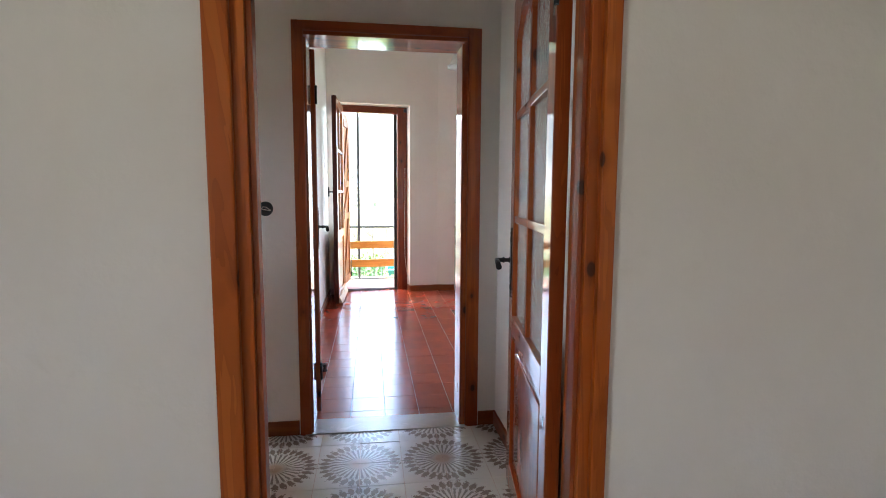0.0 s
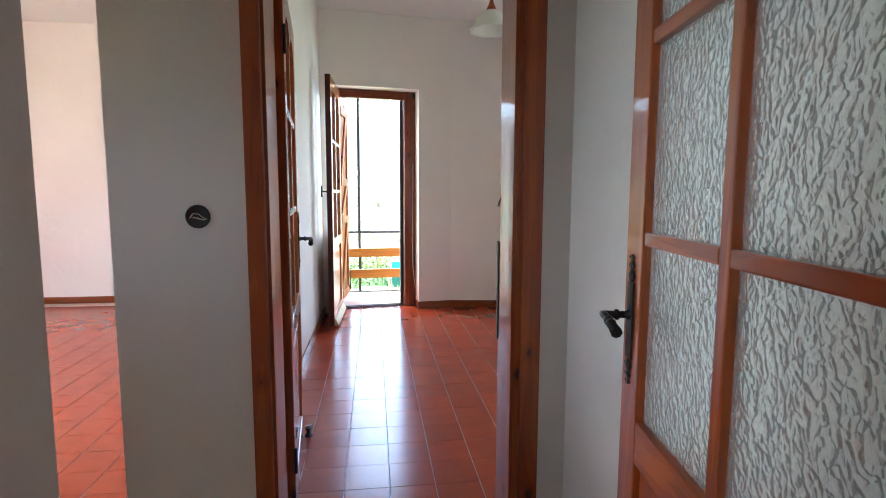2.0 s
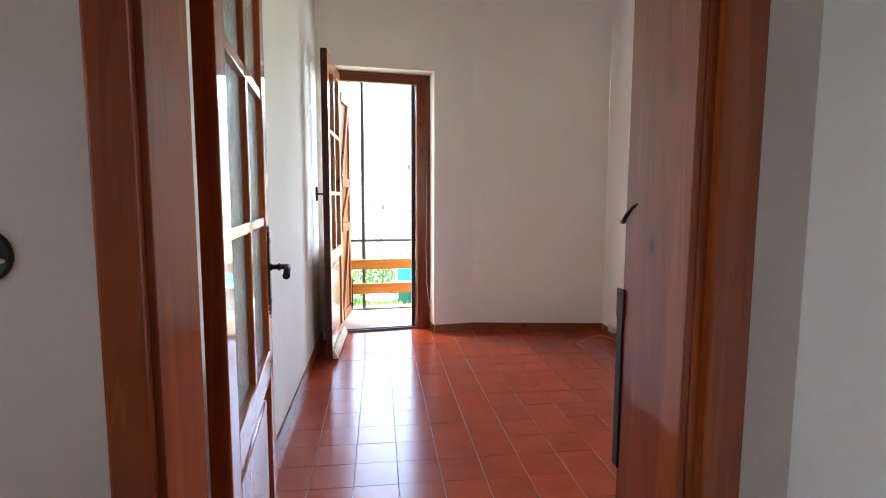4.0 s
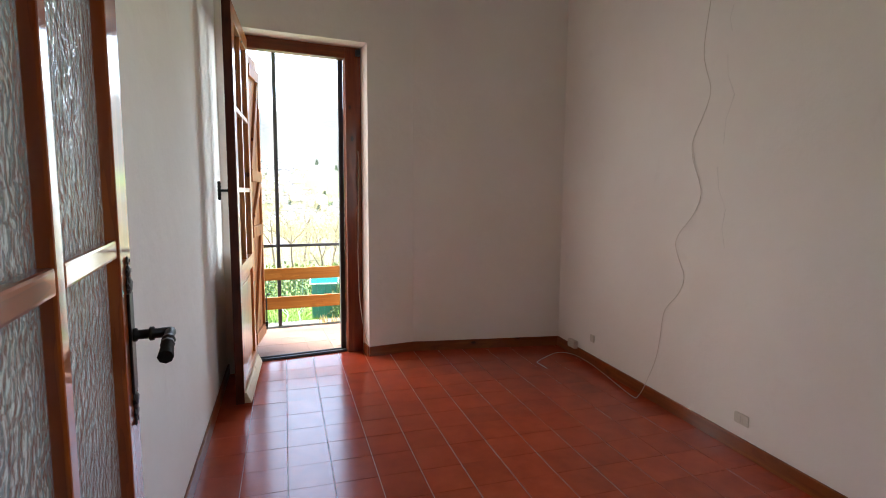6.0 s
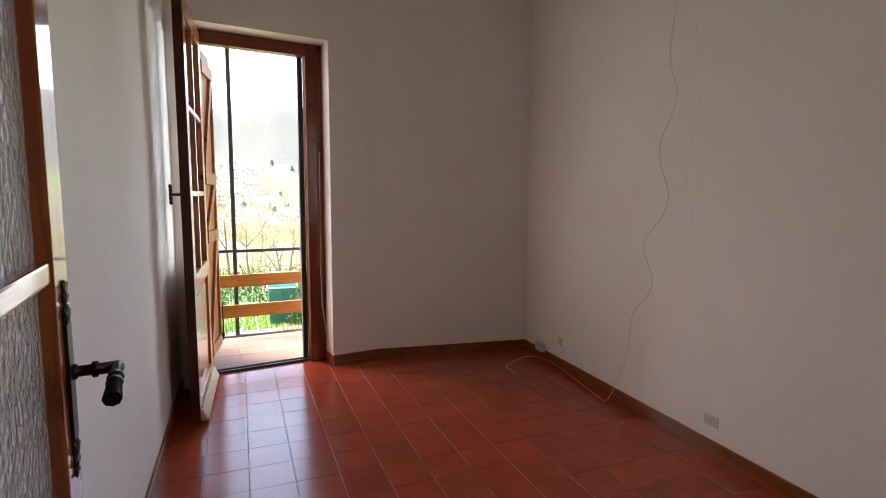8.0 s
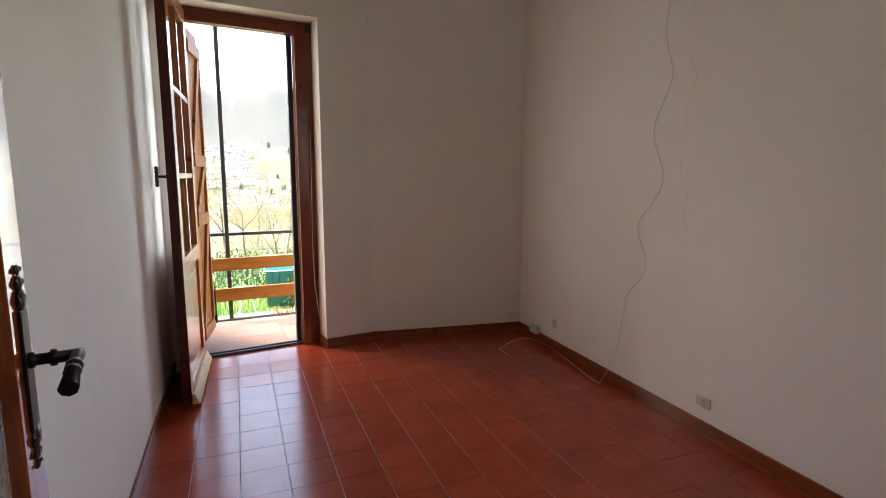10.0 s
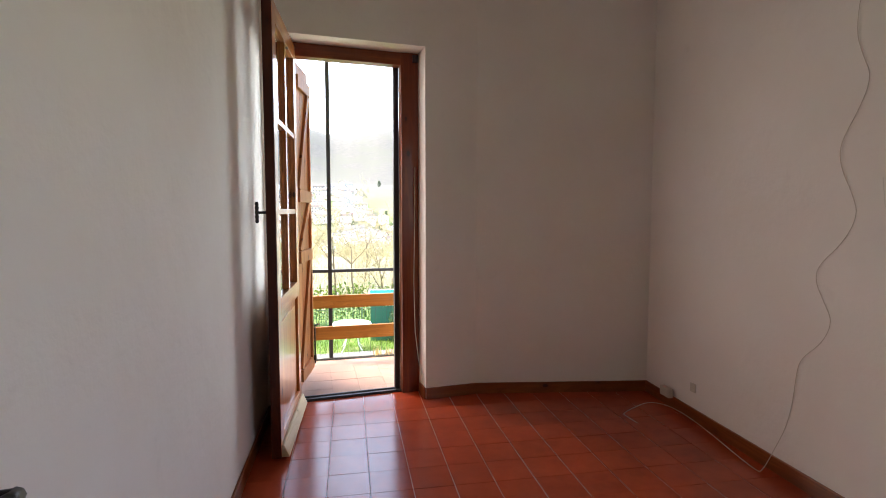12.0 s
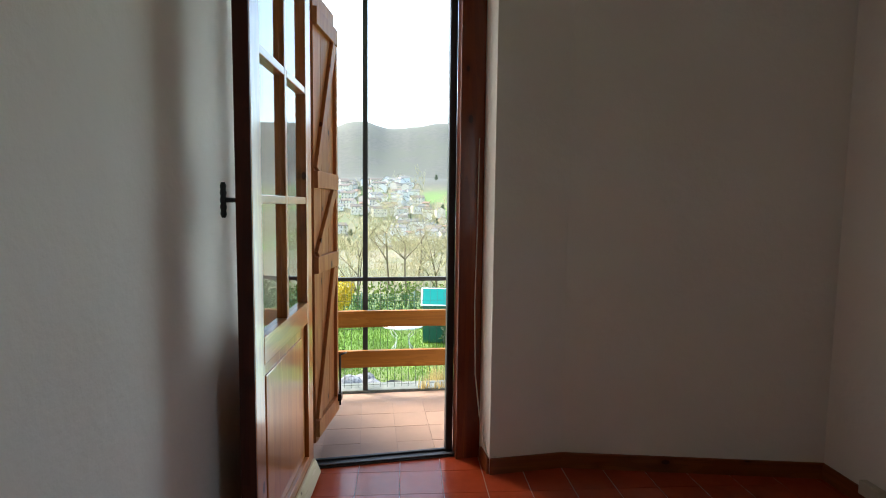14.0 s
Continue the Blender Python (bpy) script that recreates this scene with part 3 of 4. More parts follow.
# ---- balcony door frame ----
e = base("balcony_door_frame", FAC, "reddish pine balcony door frame with a dark rebate", "door frame", kind="structure")
for a, b in ((-0.968, -0.87), (-0.125, -0.002)):
    bm = bmesh.new()
    box(bm, a, b, 0.17, 0.25, 0, 2.40)
    soften(bm, 0.004)
    part("jamb", bm, frame_v, e)
bm = bmesh.new()
box(bm, -0.87, -0.125, 0.17, 0.25, 2.312, 2.398)
soften(bm, 0.004)
part("head", bm, frame_x, e)
bm = bmesh.new()
box(bm, -0.97, 0.0, 0.20, 0.285, -0.03, 0.006)
box(bm, -0.97, 0.0, 0.205, 0.222, 0.006, 0.016)
box(bm, -0.97, 0.0, 0.262, 0.28, 0.006, 0.016)
soften(bm, 0.004)
part("sill", bm, dark_steel, e, "dark worn door sill")
for a, b in ((-0.87, -0.85), (-0.162, -0.125)):
    bm = bmesh.new()
    box(bm, a, b, 0.25, 0.285, 0.012, 2.36)
    part("rebate", bm, dark_steel, e, "dark metal rebate strip")

# catch on the frame's corner and a thin cable down its edge
bm = bmesh.new()
box(bm, -0.045, -0.008, 0.150, 0.170, 2.335, 2.385)
soften(bm, 0.004)
part("catch", bm, dark_steel, e, "dark metal window catch")
bm = bmesh.new()
tube(bm, [(-0.03, 0.166, 1.62), (-0.034, 0.164, 1.2), (-0.042, 0.160, 0.8), (-0.036, 0.15, 0.45), (-0.020, 0.12, 0.25), (-0.006, 0.07, 0.12), (-0.004, 0.03, 0.085), (0.03, -0.006, 0.083)], 0.003, 6)
ob = thing("thin_cable", bm, cable_white, "thin cream cable hanging down the door frame", "cable")
ob.matrix_world = FAC

# T handle on the balcony leaf's room side
bm = bmesh.new()
tube(bm, [(0.775, 0.0, 1.30), (0.775, -0.014, 1.30), (0.775, -0.05, 1.30)], [0.012, 0.007, 0.008], 8)
tube(bm, [(0.775, -0.052, 1.245 + 0.011 * k) for k in range(11)], [0.006, 0.010, 0.008, 0.0105, 0.008, 0.011, 0.008, 0.0105, 0.008, 0.010, 0.006], 10)
part("handle", bm, iron, door_3, "black twisted iron handle")
bm = bmesh.new()
box(bm, 0.76, 0.79, -0.004, 0.0, 1.20, 1.36)
soften(bm, 0.0015)
part("handle_plate", bm, iron, door_3)

# hinges of the inner doors
for d, y in ((door_1, 0.045), (door_2, -0.003)):
    for z in (0.25, 1.82):
        bm = bmesh.new()
        tube(bm, [(-0.006, y, z - 0.045), (-0.006, y, z + 0.045)], 0.007, 10)
        bmesh.ops.create_icosphere(bm, subdivisions=2, radius=0.008, matrix=Matrix.Translation((-0.006, y, z + 0.05)))
        part("hinge", bm, iron, d)

# ---- shutter outside ----
SH = leaf_pose((-0.335, 7.16), (-0.283, 7.53))
shutter = base("wooden_shutter", SH, "open board shutter of orange pine with Z braces", "shutter")
SW = 0.375
for k in range(3):
    bm = bmesh.new()
    box(bm, SW * k / 3 + 0.001, SW * (k + 1) / 3 - 0.001, 0.0, 0.024, 0.055, 2.33)
    soften(bm, 0.003)
    part("board", bm, shutter_v, shutter)
rails_z = (0.09, 0.94, 1.37, 2.16)
for z in rails_z:
    bm = bmesh.new()
    box(bm, 0.0, SW, -0.022, 0.0, z, z + 0.085)
    soften(bm, 0.003)
    part("ledge", bm, shutter_v, shutter)
bm = bmesh.new()
for za, zb in zip(rails_z, rails_z[1:]):
    box(bm, SW - 0.03, SW, -0.018, 0.0, za + 0.086, zb - 0.001)
soften(bm, 0.002)
part("edge_strip", bm, shutter_v, shutter)
for za, zb in zip(rails_z, rails_z[1:]):
    a, b = Vector((0.02, 0, za + 0.09)), Vector((SW - 0.05, 0, zb - 0.005))
    d = b - a
    m = Matrix.Translation((a.x, 0, a.z)) @ Matrix.Rotation(-math.atan2(d.z, d.x), 4, "Y")
    bm = bmesh.new()
    box(bm, 0, d.length, -0.020, 0.0, -0.03, 0.03, m)
    soften(bm, 0.003)
    part("brace", bm, shutter_v, shutter)
bm = bmesh.new()
tube(bm, [(SW - 0.012, -0.03, 0.12), (SW - 0.012, -0.03, 0.42)], 0.006, 8)
tube(bm, [(SW - 0.012, -0.03, 0.42), (SW + 0.02, -0.045, 0.42), (SW + 0.05, -0.05, 0.415)], 0.006, 8)
box(bm, SW - 0.03, SW + 0.004, -0.040, -0.022, 0.15, 0.19)
part("bolt", bm, iron, shutter, "black iron shutter bolt")

# ---- wall fittings ----
def socket_plate(name, m, label, w=0.085, h=0.055, slots=True):
    e = base(name, m, label, "socket")
    bm = bmesh.new()
    box(bm, -w / 2, w / 2, 0, 0.009, -h / 2, h / 2)
    soften(bm, 0.003, 3)
    part("cover_plate", bm, plastic_white, e)
    if slots:
        bm = bmesh.new()
        box(bm, -0.013, 0.013, 0.009, 0.0115, -0.021, 0.021)
        soften(bm, 0.001)
        ins = part("insert", bm, plastic_white, e)
        bm = bmesh.new()
        for dz in (-0.011, 0.0, 0.011):
            bmesh.ops.create_cone(bm, cap_ends=True, segments=10, radius1=0.0022, radius2=0.0022, depth=0.001, matrix=Matrix.Translation((0, 0.0121, dz)) @ Matrix.Rotation(radians(90), 4, "X"))
        part("contact_hole", bm, black_hole, ins)
    return e


RW = math.degrees(math.atan(0.024))


def on_right(y, z, off=0.0):
    """A pose on the right wall with local y into the room."""
    return pose(right_x(y) - off, y, z, 0, 0, 90 - RW)


socket_plate("wall_socket", on_right(4.875, 0.175), "ivory plastic wall socket above the skirting board")
socket_plate("blank_plate", on_right(6.26, 0.205), "small dusty blank socket plate", 0.05, 0.055, False)
e = base("junction_box", on_right(6.50, 0.10, 0.014), "white plastic junction box on the skirting board", "junction box")
bm = bmesh.new()
box(bm, -0.05, 0.05, 0, 0.035, -0.03, 0.03)
soften(bm, 0.004, 3)
part("body", bm, plastic_white, e)
bm = bmesh.new()
box(bm, -0.044, 0.044, 0.035, 0.038, -0.024, 0.024)
soften(bm, 0.001)
part("lid", bm, plastic_white, e)

# open round switch box with loose wires
e = base("switch_box", pose(-0.502, 2.90, 1.207), "open round black switch box with loose wires", "switch")
bm = bmesh.new()
spin(bm, [(0.037, 0.0), (0.037, 0.004), (0.034, 0.006), (0.031, 0.004), (0.029, 0.0012), (0.0005, 0.0012)], 28)
ob = part("box", bm, black_hole, e)
ob.matrix_local = pose(0, 0, 0, 90, 0, 0)
for k, c in enumerate((cable_grey, cable_white)):
    bm = bmesh.new()
    tube(bm, [(-0.024 + 0.01 * k, -0.002, -0.004), (-0.012, -0.008, 0.010 - 0.012 * k), (0.004, -0.010, 0.008 - 0.014 * k), (0.018, -0.006, -0.004 - 0.006 * k), (0.026, -0.002, -0.008)], 0.0022, 6)
    part("wire", bm, c, e)

# cable down the right wall, then looping over the floor
pts = []
for y, z in ((5.245, 2.718), (5.235, 2.425), (5.255, 2.307), (5.289, 2.063), (5.250, 1.946), (5.204, 1.848), (5.250, 1.730), (5.333, 1.594), (5.323, 1.496), (5.260, 1.378), (5.230, 1.290), (5.289, 1.173), (5.406, 1.065), (5.421, 0.992), (5.367, 0.899), (5.320, 0.821), (5.367, 0.713), (5.475, 0.616), (5.496, 0.537), (5.509, 0.381), (5.543, 0.244), (5.582, 0.136)):
    pts.append((right_x(y) - 0.006 - (0.016 if z < 0.15 else 0), y, z))
pts += [(2.09, 5.62, 0.05), (2.03, 5.60, 0.004), (2.02, 5.62, 0.004), (2.02, 5.75, 0.018), (2.03, 5.98, 0.045), (2.03, 6.18, 0.065), (2.0, 6.34, 0.075), (1.93, 6.43, 0.066), (1.84, 6.44, 0.035), (1.76, 6.43, 0.006), (1.74, 6.41, 0.004), (1.742, 6.38, 0.004), (1.752, 6.27, 0.004)]
cv = bpy.data.curves.new("loose_cable", "CURVE")
cv.dimensions, cv.bevel_depth, cv.bevel_resolution, cv.resolution_u = "3D", 0.0015, 2, 6
sp = cv.splines.new("NURBS")
sp.points.add(len(pts) - 1)
for p, co in zip(sp.points, pts):
    p.co = (*co, 1)
sp.order_u, sp.use_endpoint_u = 3, True
cv.materials.append(cable_grey)
tagged(new("loose_cable", cv), "loose thin cable snaking down the wall to the floor", "cable")

# faint, slightly darker lines on the wall beside the cable
trace, nt_, tb = mat("darker_plaster", 0.9, 0, (0.72, 0.66, 0.62))
for (ya, za, yb, zb) in ((5.12, 2.01, 5.06, 1.80), (5.06, 1.80, 5.11, 1.56), (5.14, 1.44, 5.07, 1.22), (5.07, 1.22, 5.06, 1.02), (5.10, 2.25, 5.10, 2.12)):
    bm = bmesh.new()
    tube(bm, [(right_x(ya) + 0.0023, ya, za), (right_x((ya + yb) / 2) + 0.0023, (ya + yb) / 2 + 0.02, (za + zb) / 2), (right_x(yb) + 0.0023, yb, zb)], 0.003, 6)
    structure("trim", bm, trace, "faint darker line on the plaster", "wall mark")

# pendant lamp
e = base("pendant_lamp", pose(0.874, 4.92, -0.035), "pendant lamp with a ruffled frosted glass shade", "lamp")
frosted, nt_, fb = mat("frosted_glass", 0.55, 0, (0.86, 0.84, 0.80))
fb.inputs["Transmission Weight"].default_value = 0.55
bm = bmesh.new()
tube(bm, [(0, 0, 2.66), (0, 0, CEIL + 0.015)], 0.005, 8)
part("rod", bm, iron, e)
bm = bmesh.new()
spin(bm, [(0.001, CEIL + 0.035), (0.05, CEIL + 0.034), (0.045, CEIL + 0.015), (0.012, CEIL - 0.01), (0.005, CEIL - 0.015)], 20)
part("canopy", bm, iron, e)
bm = bmesh.new()
spin(bm, [(0.004, 2.685), (0.012, 2.67), (0.018, 2.645), (0.028, 2.625), (0.034, 2.605), (0.030, 2.595), (0.001, 2.592)], 20)
part("holder", bm, pine_v, e, "dark turned wooden lamp holder")
bm = bmesh.new()
prof = [(0.033, 2.60), (0.055, 2.592), (0.085, 2.572), (0.108, 2.54), (0.122, 2.50), (0.138, 2.475), (0.155, 2.46)]
ruff = lambda i, a: 0.05 * (i / 6) ** 3 * math.sin(8 * a)
outer = spin(bm, prof, 64, wave=ruff)
inner = spin(bm, [(r - 0.004, z - 0.003) for r, z in prof], 64, wave=ruff)
for k in range(64):
    bm.faces.new((outer[-1][k], outer[-1][(k + 1) % 64], inner[-1][(k + 1) % 64], inner[-1][k]))
part("shade", bm, frosted, e, "ruffled frosted glass shade")

# floor-mounted door stop under the room door
e = base("door_stop", pose(-0.315, 3.90, 0.0), "small metal floor catch holding the door", "door stop")
bm = bmesh.new()
spin(bm, [(0.001, 0.0), (0.020, 0.0), (0.021, 0.006), (0.012, 0.012), (0.010, 0.03), (0.016, 0.036), (0.016, 0.046), (0.001, 0.05)], 18)
part("post", bm, iron, e)
bm = bmesh.new()
tube(bm, [(0.0, 0.0, 0.04), (-0.012, -0.01, 0.055), (0.02, -0.012, 0.065)], 0.005, 8)
part("hook", bm, steel, e)

# ---- balcony ----
BAL = pose(0.1, 8.12, 0, 0, 0, 4)
bm = bmesh.new()
prism(bm, [fac(-3.0, 0.287), fac(2.2, 0.287), (2.9, 8.30), (-2.6, 7.92)], -0.22, -0.0245)
balcony = structure("balcony_slab", bm, grey_grout, "balcony slab with pale terracotta tiles", "balcony")
bm = bmesh.new()
prism(bm, [(-2.6, 7.92), (2.9, 8.30), (2.9, 8.46), (-2.6, 8.08)], -0.22, -0.004)
soften(bm, 0.006)
structure("balcony_kerb", bm, kerb_stone, "grey stone balcony edge", "balcony")
# unseen slab presumed from the tall posts; added to block sun and high sky
bm = bmesh.new()
prism(bm, [fac(-3.0, 0.362), fac(2.2, 0.362), (2.9, 8.40), (-2.6, 8.02)], 3.05, 3.19)
soften(bm, 0.01)
structure("balcony_roof", bm, render_outside, "unseen plastered slab shading the balcony", "roof")
rail = base("balcony_railing", BAL, "balcony railing of pine planks on dark steel posts", "railing")
for z0, z1 in ((0.452, 0.565), (0.170, 0.287)):
    bm = bmesh.new()
    box(bm, -2.6, 2.6, -0.05, -0.015, z0, z1)
    soften(bm, 0.004)
    part("plank", bm, plank_x, rail)
bm = bmesh.new()
box(bm, -2.6, 2.6, -0.012, 0.012, 0.765, 0.792)
part("top_bar", bm, dark_steel, rail)
for x in (-2.2, -0.255, 1.69):
    bm = bmesh.new()
    box(bm, x - 0.017, x + 0.017, -0.013, 0.021, -0.004, 3.05)
    soften(bm, 0.002)
    part("post", bm, dark_steel, rail)
bm = bmesh.new()
for k in range(100):
    x = -2.5 + 0.05 * k
    tube(bm, [(x, 0.03, 0.0), (x, 0.03, 0.765)], 0.0011, 4)
for z in (0.02, 0.22, 0.42, 0.62):
    tube(bm, [(-2.5, 0.03, z), (2.5, 0.03, z)], 0.0011, 4)
ob = part("wire_mesh", bm, dark_steel, rail, "thin wire mesh")
tagged(ob, kind="stuff")

# ---- house body below and above ----
bm = bmesh.new()
box(bm, -5.1, 2.45, -2.6, 7.0, -2.5, -0.301)
structure("house_plinth", bm, render_outside, "plastered lower storey of the house", "wall")


# ---- land ----
def land_z(x, y):
    r = math.hypot(x, y - 8)
    def ss(a, b):
        t = min(max((r - a) / (b - a), 0), 1)
        return t * t * (3 - 2 * t)
    a = math.atan2(x, y - 8)
    z = -2.4 - 36 * ss(26, 270) + 74 * ss(270, 700) - 10 * ss(690, 800)
    ridge = 182 + 20 * math.exp(-((a + 0.09) / 0.035) ** 2) - 15 * math.exp(-((a + 0.014) / 0.04) ** 2) + 2 * noise.noise((a * 70, r * 0.012, 0.3)) + 7 * math.sin(a * 6.0 + 0.9) + 5 * noise.noise((a * 26, 1.7, 0.3))
    z += ridge * ss(720, 1450)
    rough = 0.0 if r < 26 else min((r - 26) / 300, 1.0)
    z += rough * (5 * noise.noise((x * 0.008, y * 0.008, 0.5)) + 12 * ss(600, 900) * noise.noise((x * 0.0045, y * 0.0045, 2.5)))
    return z


radii = [0, 6, 12, 18, 24, 30, 38, 48, 60, 75, 95, 120, 150, 185, 220, 260, 300, 345, 390, 440, 490, 540, 600, 660, 730, 800, 880, 960, 1050, 1140, 1240, 1340, 1450, 1600, 2000, 3000, 4800]
ANGLES = [radians(-22 + 0.25 * k) for k in range(176)] + [radians(22 + 4.0 * k) for k in range(79)]
SEG = len(ANGLES)
verts, faces = [], []
for r in radii:
    for a in ANGLES:
        x, y = r * math.sin(a), 8 + r * math.cos(a)
        verts.append((x, y, land_z(x, y)))
for i in range(len(radii) - 1):
    for k in range(SEG):
        k2 = (k + 1) % SEG
        if i == 0:
            faces.append((k, SEG + k2, SEG + k) if k else (0, SEG + 1, SEG))
            continue
        faces.append((i * SEG + k, i * SEG + k2, (i + 1) * SEG + k2, (i + 1) * SEG + k))
me = bpy.data.meshes.new("ground")
me.from_pydata(verts, [], faces)
me.polygons.foreach_set("use_smooth", [True] * len(me.polygons))
land, nt, b = mat("grass_and_woods", 0.9)
geo = nt.nodes.new("ShaderNodeNewGeometry")
sep = nt.nodes.new("ShaderNodeSeparateXYZ")
nt.links.new(geo.outputs["Position"], sep.inputs[0])
n_far = noise_tex(nt, geo.outputs["Position"], 0.012, 6.0, 0.6)
n_mid = noise_tex(nt, geo.outputs["Position"], 0.12, 5.0, 0.65)
n_near = noise_tex(nt, geo.outputs["Position"], 3.0, 5.0, 0.7)
grass = mix(nt, (0.075, 0.16, 0.02), (0.13, 0.22, 0.035), n_near)
grass = mix(nt, grass, (0.15, 0.13, 0.08), ramp(nt, n_mid, [(0.48, (0, 0, 0)), (0.66, (1, 1, 1))]).outputs[0])
woods = mix(nt, (0.044, 0.049, 0.042), (0.076, 0.077, 0.065), ramp(nt, n_mid, [(0.3, (0, 0, 0)), (0.7, (1, 1, 1))]).outputs[0])
woods = mix(nt, woods, (0.060, 0.067, 0.050), ramp(nt, n_far, [(0.46, (0, 0, 0)), (0.58, (1, 1, 1))]).outputs[0])
slope = mix(nt, (0.15, 0.13, 0.08), (0.09, 0.11, 0.045), ramp(nt, n_mid, [(0.38, (0, 0, 0)), (0.62, (1, 1, 1))]).outputs[0])
slope = mix(nt, slope, (0.10, 0.17, 0.04), ramp(nt, n_far, [(0.5, (0, 0, 0)), (0.56, (1, 1, 1))]).outputs[0])
beyond = node(nt, "ShaderNodeMapRange")
beyond.inputs["From Min"].default_value, beyond.inputs["From Max"].default_value = 22.0, 27.0
nt.links.new(sep.outputs[1], beyond.inputs["Value"])
grass = mix(nt, grass, slope, beyond.outputs[0])
high = calc(nt, "ADD", sep.outputs[2], calc(nt, "MULTIPLY", calc(nt, "SUBTRACT", n_far, 0.5), 40.0))
up = node(nt, "ShaderNodeMapRange")
up.inputs["From Min"].default_value, up.inputs["From Max"].default_value = 14.0, 26.0
nt.links.new(high, up.inputs["Value"])
nt.links.new(mix(nt, grass, woods, up.outputs[0]), b.inputs["Base Color"])
me.materials.append(land)
tagged(new("ground", me), "green garden, valley fields and grey-green wooded hills", "ground", kind="structure")

# ---- far town ----
rng = random.Random(7)
house_wall = []
for k, c in enumerate(((0.82, 0.76, 0.66), (0.85, 0.82, 0.76), (0.74, 0.60, 0.44), (0.80, 0.72, 0.60))):
    m, nt, b = mat("far_house_wall", 0.9, 0, c)
    nn = noise_tex(nt, coords(nt), 0.6, 3.0)
    nt.links.new(mix(nt, c, tuple(x * 0.85 for x in c), nn), b.inputs["Base Color"])
    house_wall.append(m)
roof_mat = []
for c in ((0.15, 0.125, 0.11), (0.17, 0.17, 0.17), (0.24, 0.15, 0.11)):
    m, nt, b = mat("far_roof_tiles", 0.9, 0, c)
    nn = noise_tex(nt, coords(nt), 1.5, 3.0)
    nt.links.new(mix(nt, c, tuple(x * 0.75 for x in c), nn), b.inputs["Base Color"])
    roof_mat.append(m)
dark_pane, _, _ = mat("far_window", 0.4, 0, (0.13, 0.13, 0.14))


def town_house(w, d, h, wm, rm):
    e = base("town_house", pose(0, 0, -500), "pale plastered house on the far slope", "house", "houses of the far town")
    bm = bmesh.new()
    box(bm, -w / 2, w / 2, -d / 2, d / 2, -3, h)
    v = [bm.verts.new(p) for p in ((-w / 2, -d / 2, h), (-w / 2, d / 2, h), (-w / 2, 0, h + d * 0.24), (w / 2, -d / 2, h), (w / 2, d / 2, h), (w / 2, 0, h + d * 0.24))]
    bm.faces.new(v[:3])
    bm.faces.new(v[3:])
    part("wall", bm, wm, e)
    bm = bmesh.new()
    for sgn in (-1, 1):
        o = 0.5
        pts = [(-w / 2 - o, sgn * (d / 2 + o), h - o * 0.48), (w / 2 + o, sgn * (d / 2 + o), h - o * 0.48), (w / 2 + o, 0, h + d * 0.24 + 0.05), (-w / 2 - o, 0, h + d * 0.24 + 0.05)]
        lo = [bm.verts.new(p) for p in pts]
        hi = [bm.verts.new((p[0], p[1], p[2] + 0.25)) for p in pts]
        bm.faces.new(lo)
        bm.faces.new(hi)
        for i in range(4):
            bm.faces.new((lo[i], lo[(i + 1) % 4], hi[(i + 1) % 4], hi[i]))
    part("roof", bm, rm, e)
    nx = max(2, int(w / 3.2))
    bmw = bmesh.new()
    box(bmw, -0.45, 0.45, -0.06, 0.06, -0.65, 0.65)
    wme = mesh_of("window", bmw, dark_pane)
    for fl in range(int(h / 3)):
        for i in range(nx):
            o = new("window", wme)
            o.parent = e
            o.location = (-w / 2 + w * (i + 0.5) / nx, -d / 2, 1.7 + 3 * fl)
    return e


kinds = [town_house(9, 7, 4.6, house_wall[0], roof_mat[0]), town_house(12, 8, 5.8, house_wall[1], roof_mat[1]), town_house(6, 5.5, 3.3, house_wall[2], roof_mat[2]), town_house(13, 8, 6.0, house_wall[3], roof_mat[0]), town_house(7.5, 6, 3.5, house_wall[1], roof_mat[1])]
placed = []
first = True
for n in range(6000):
    a = radians(rng.uniform(-13, 13))
    r = 230 + 390 * rng.random()
    x, y = r * math.sin(a), 8 + r * math.cos(a)
    if any((x - p) ** 2 + (y - q) ** 2 < 10.0 ** 2 for p, q in placed) or noise.noise((x * 0.012, y * 0.012, 4.0)) < -0.22:
        continue
    if len(placed) >= 300:
        break
    m = pose(x, y, land_z(x, y), 0, 0, rng.choice((0, 20, -25, 90, 70)) + rng.uniform(-8, 8))
    if len(placed) < len(kinds):
        kinds[len(placed)].matrix_world = m
    else:
        copy_thing(rng.choice(kinds), m)
    placed.append((x, y))


# ---- trees and garden ----
bark, nt, b = mat("pale_bark", 0.9, 0, (0.16, 0.11, 0.07))
nt.links.new(mix(nt, (0.20, 0.15, 0.09), (0.12, 0.09, 0.055), noise_tex(nt, coords(nt), 12.0, 4.0)), b.inputs["Base Color"])
twig, _, _ = mat("tan_twigs", 0.9, 0, (0.42, 0.36, 0.20))


def leaf_mat(name, a, bb):
    m, nt, b = mat(name, 0.6)
    gi = nt.nodes.new("ShaderNodeNewGeometry")
    col = mix(nt, a, bb, gi.outputs["Random Per Island"])
    nt.links.new(col, b.inputs["Base Color"])
    through_leaf = nt.nodes.new("ShaderNodeBsdfTranslucent")
    both = nt.nodes.new("ShaderNodeMixShader")
    both.inputs[0].default_value = 0.45
    nt.links.new(col, through_leaf.inputs["Color"])
    nt.links.new(b.outputs[0], both.inputs[1])
    nt.links.new(through_leaf.outputs[0], both.inputs[2])
    nt.links.new(both.outputs[0], nt.nodes["Material Output"].inputs["Surface"])
    return m


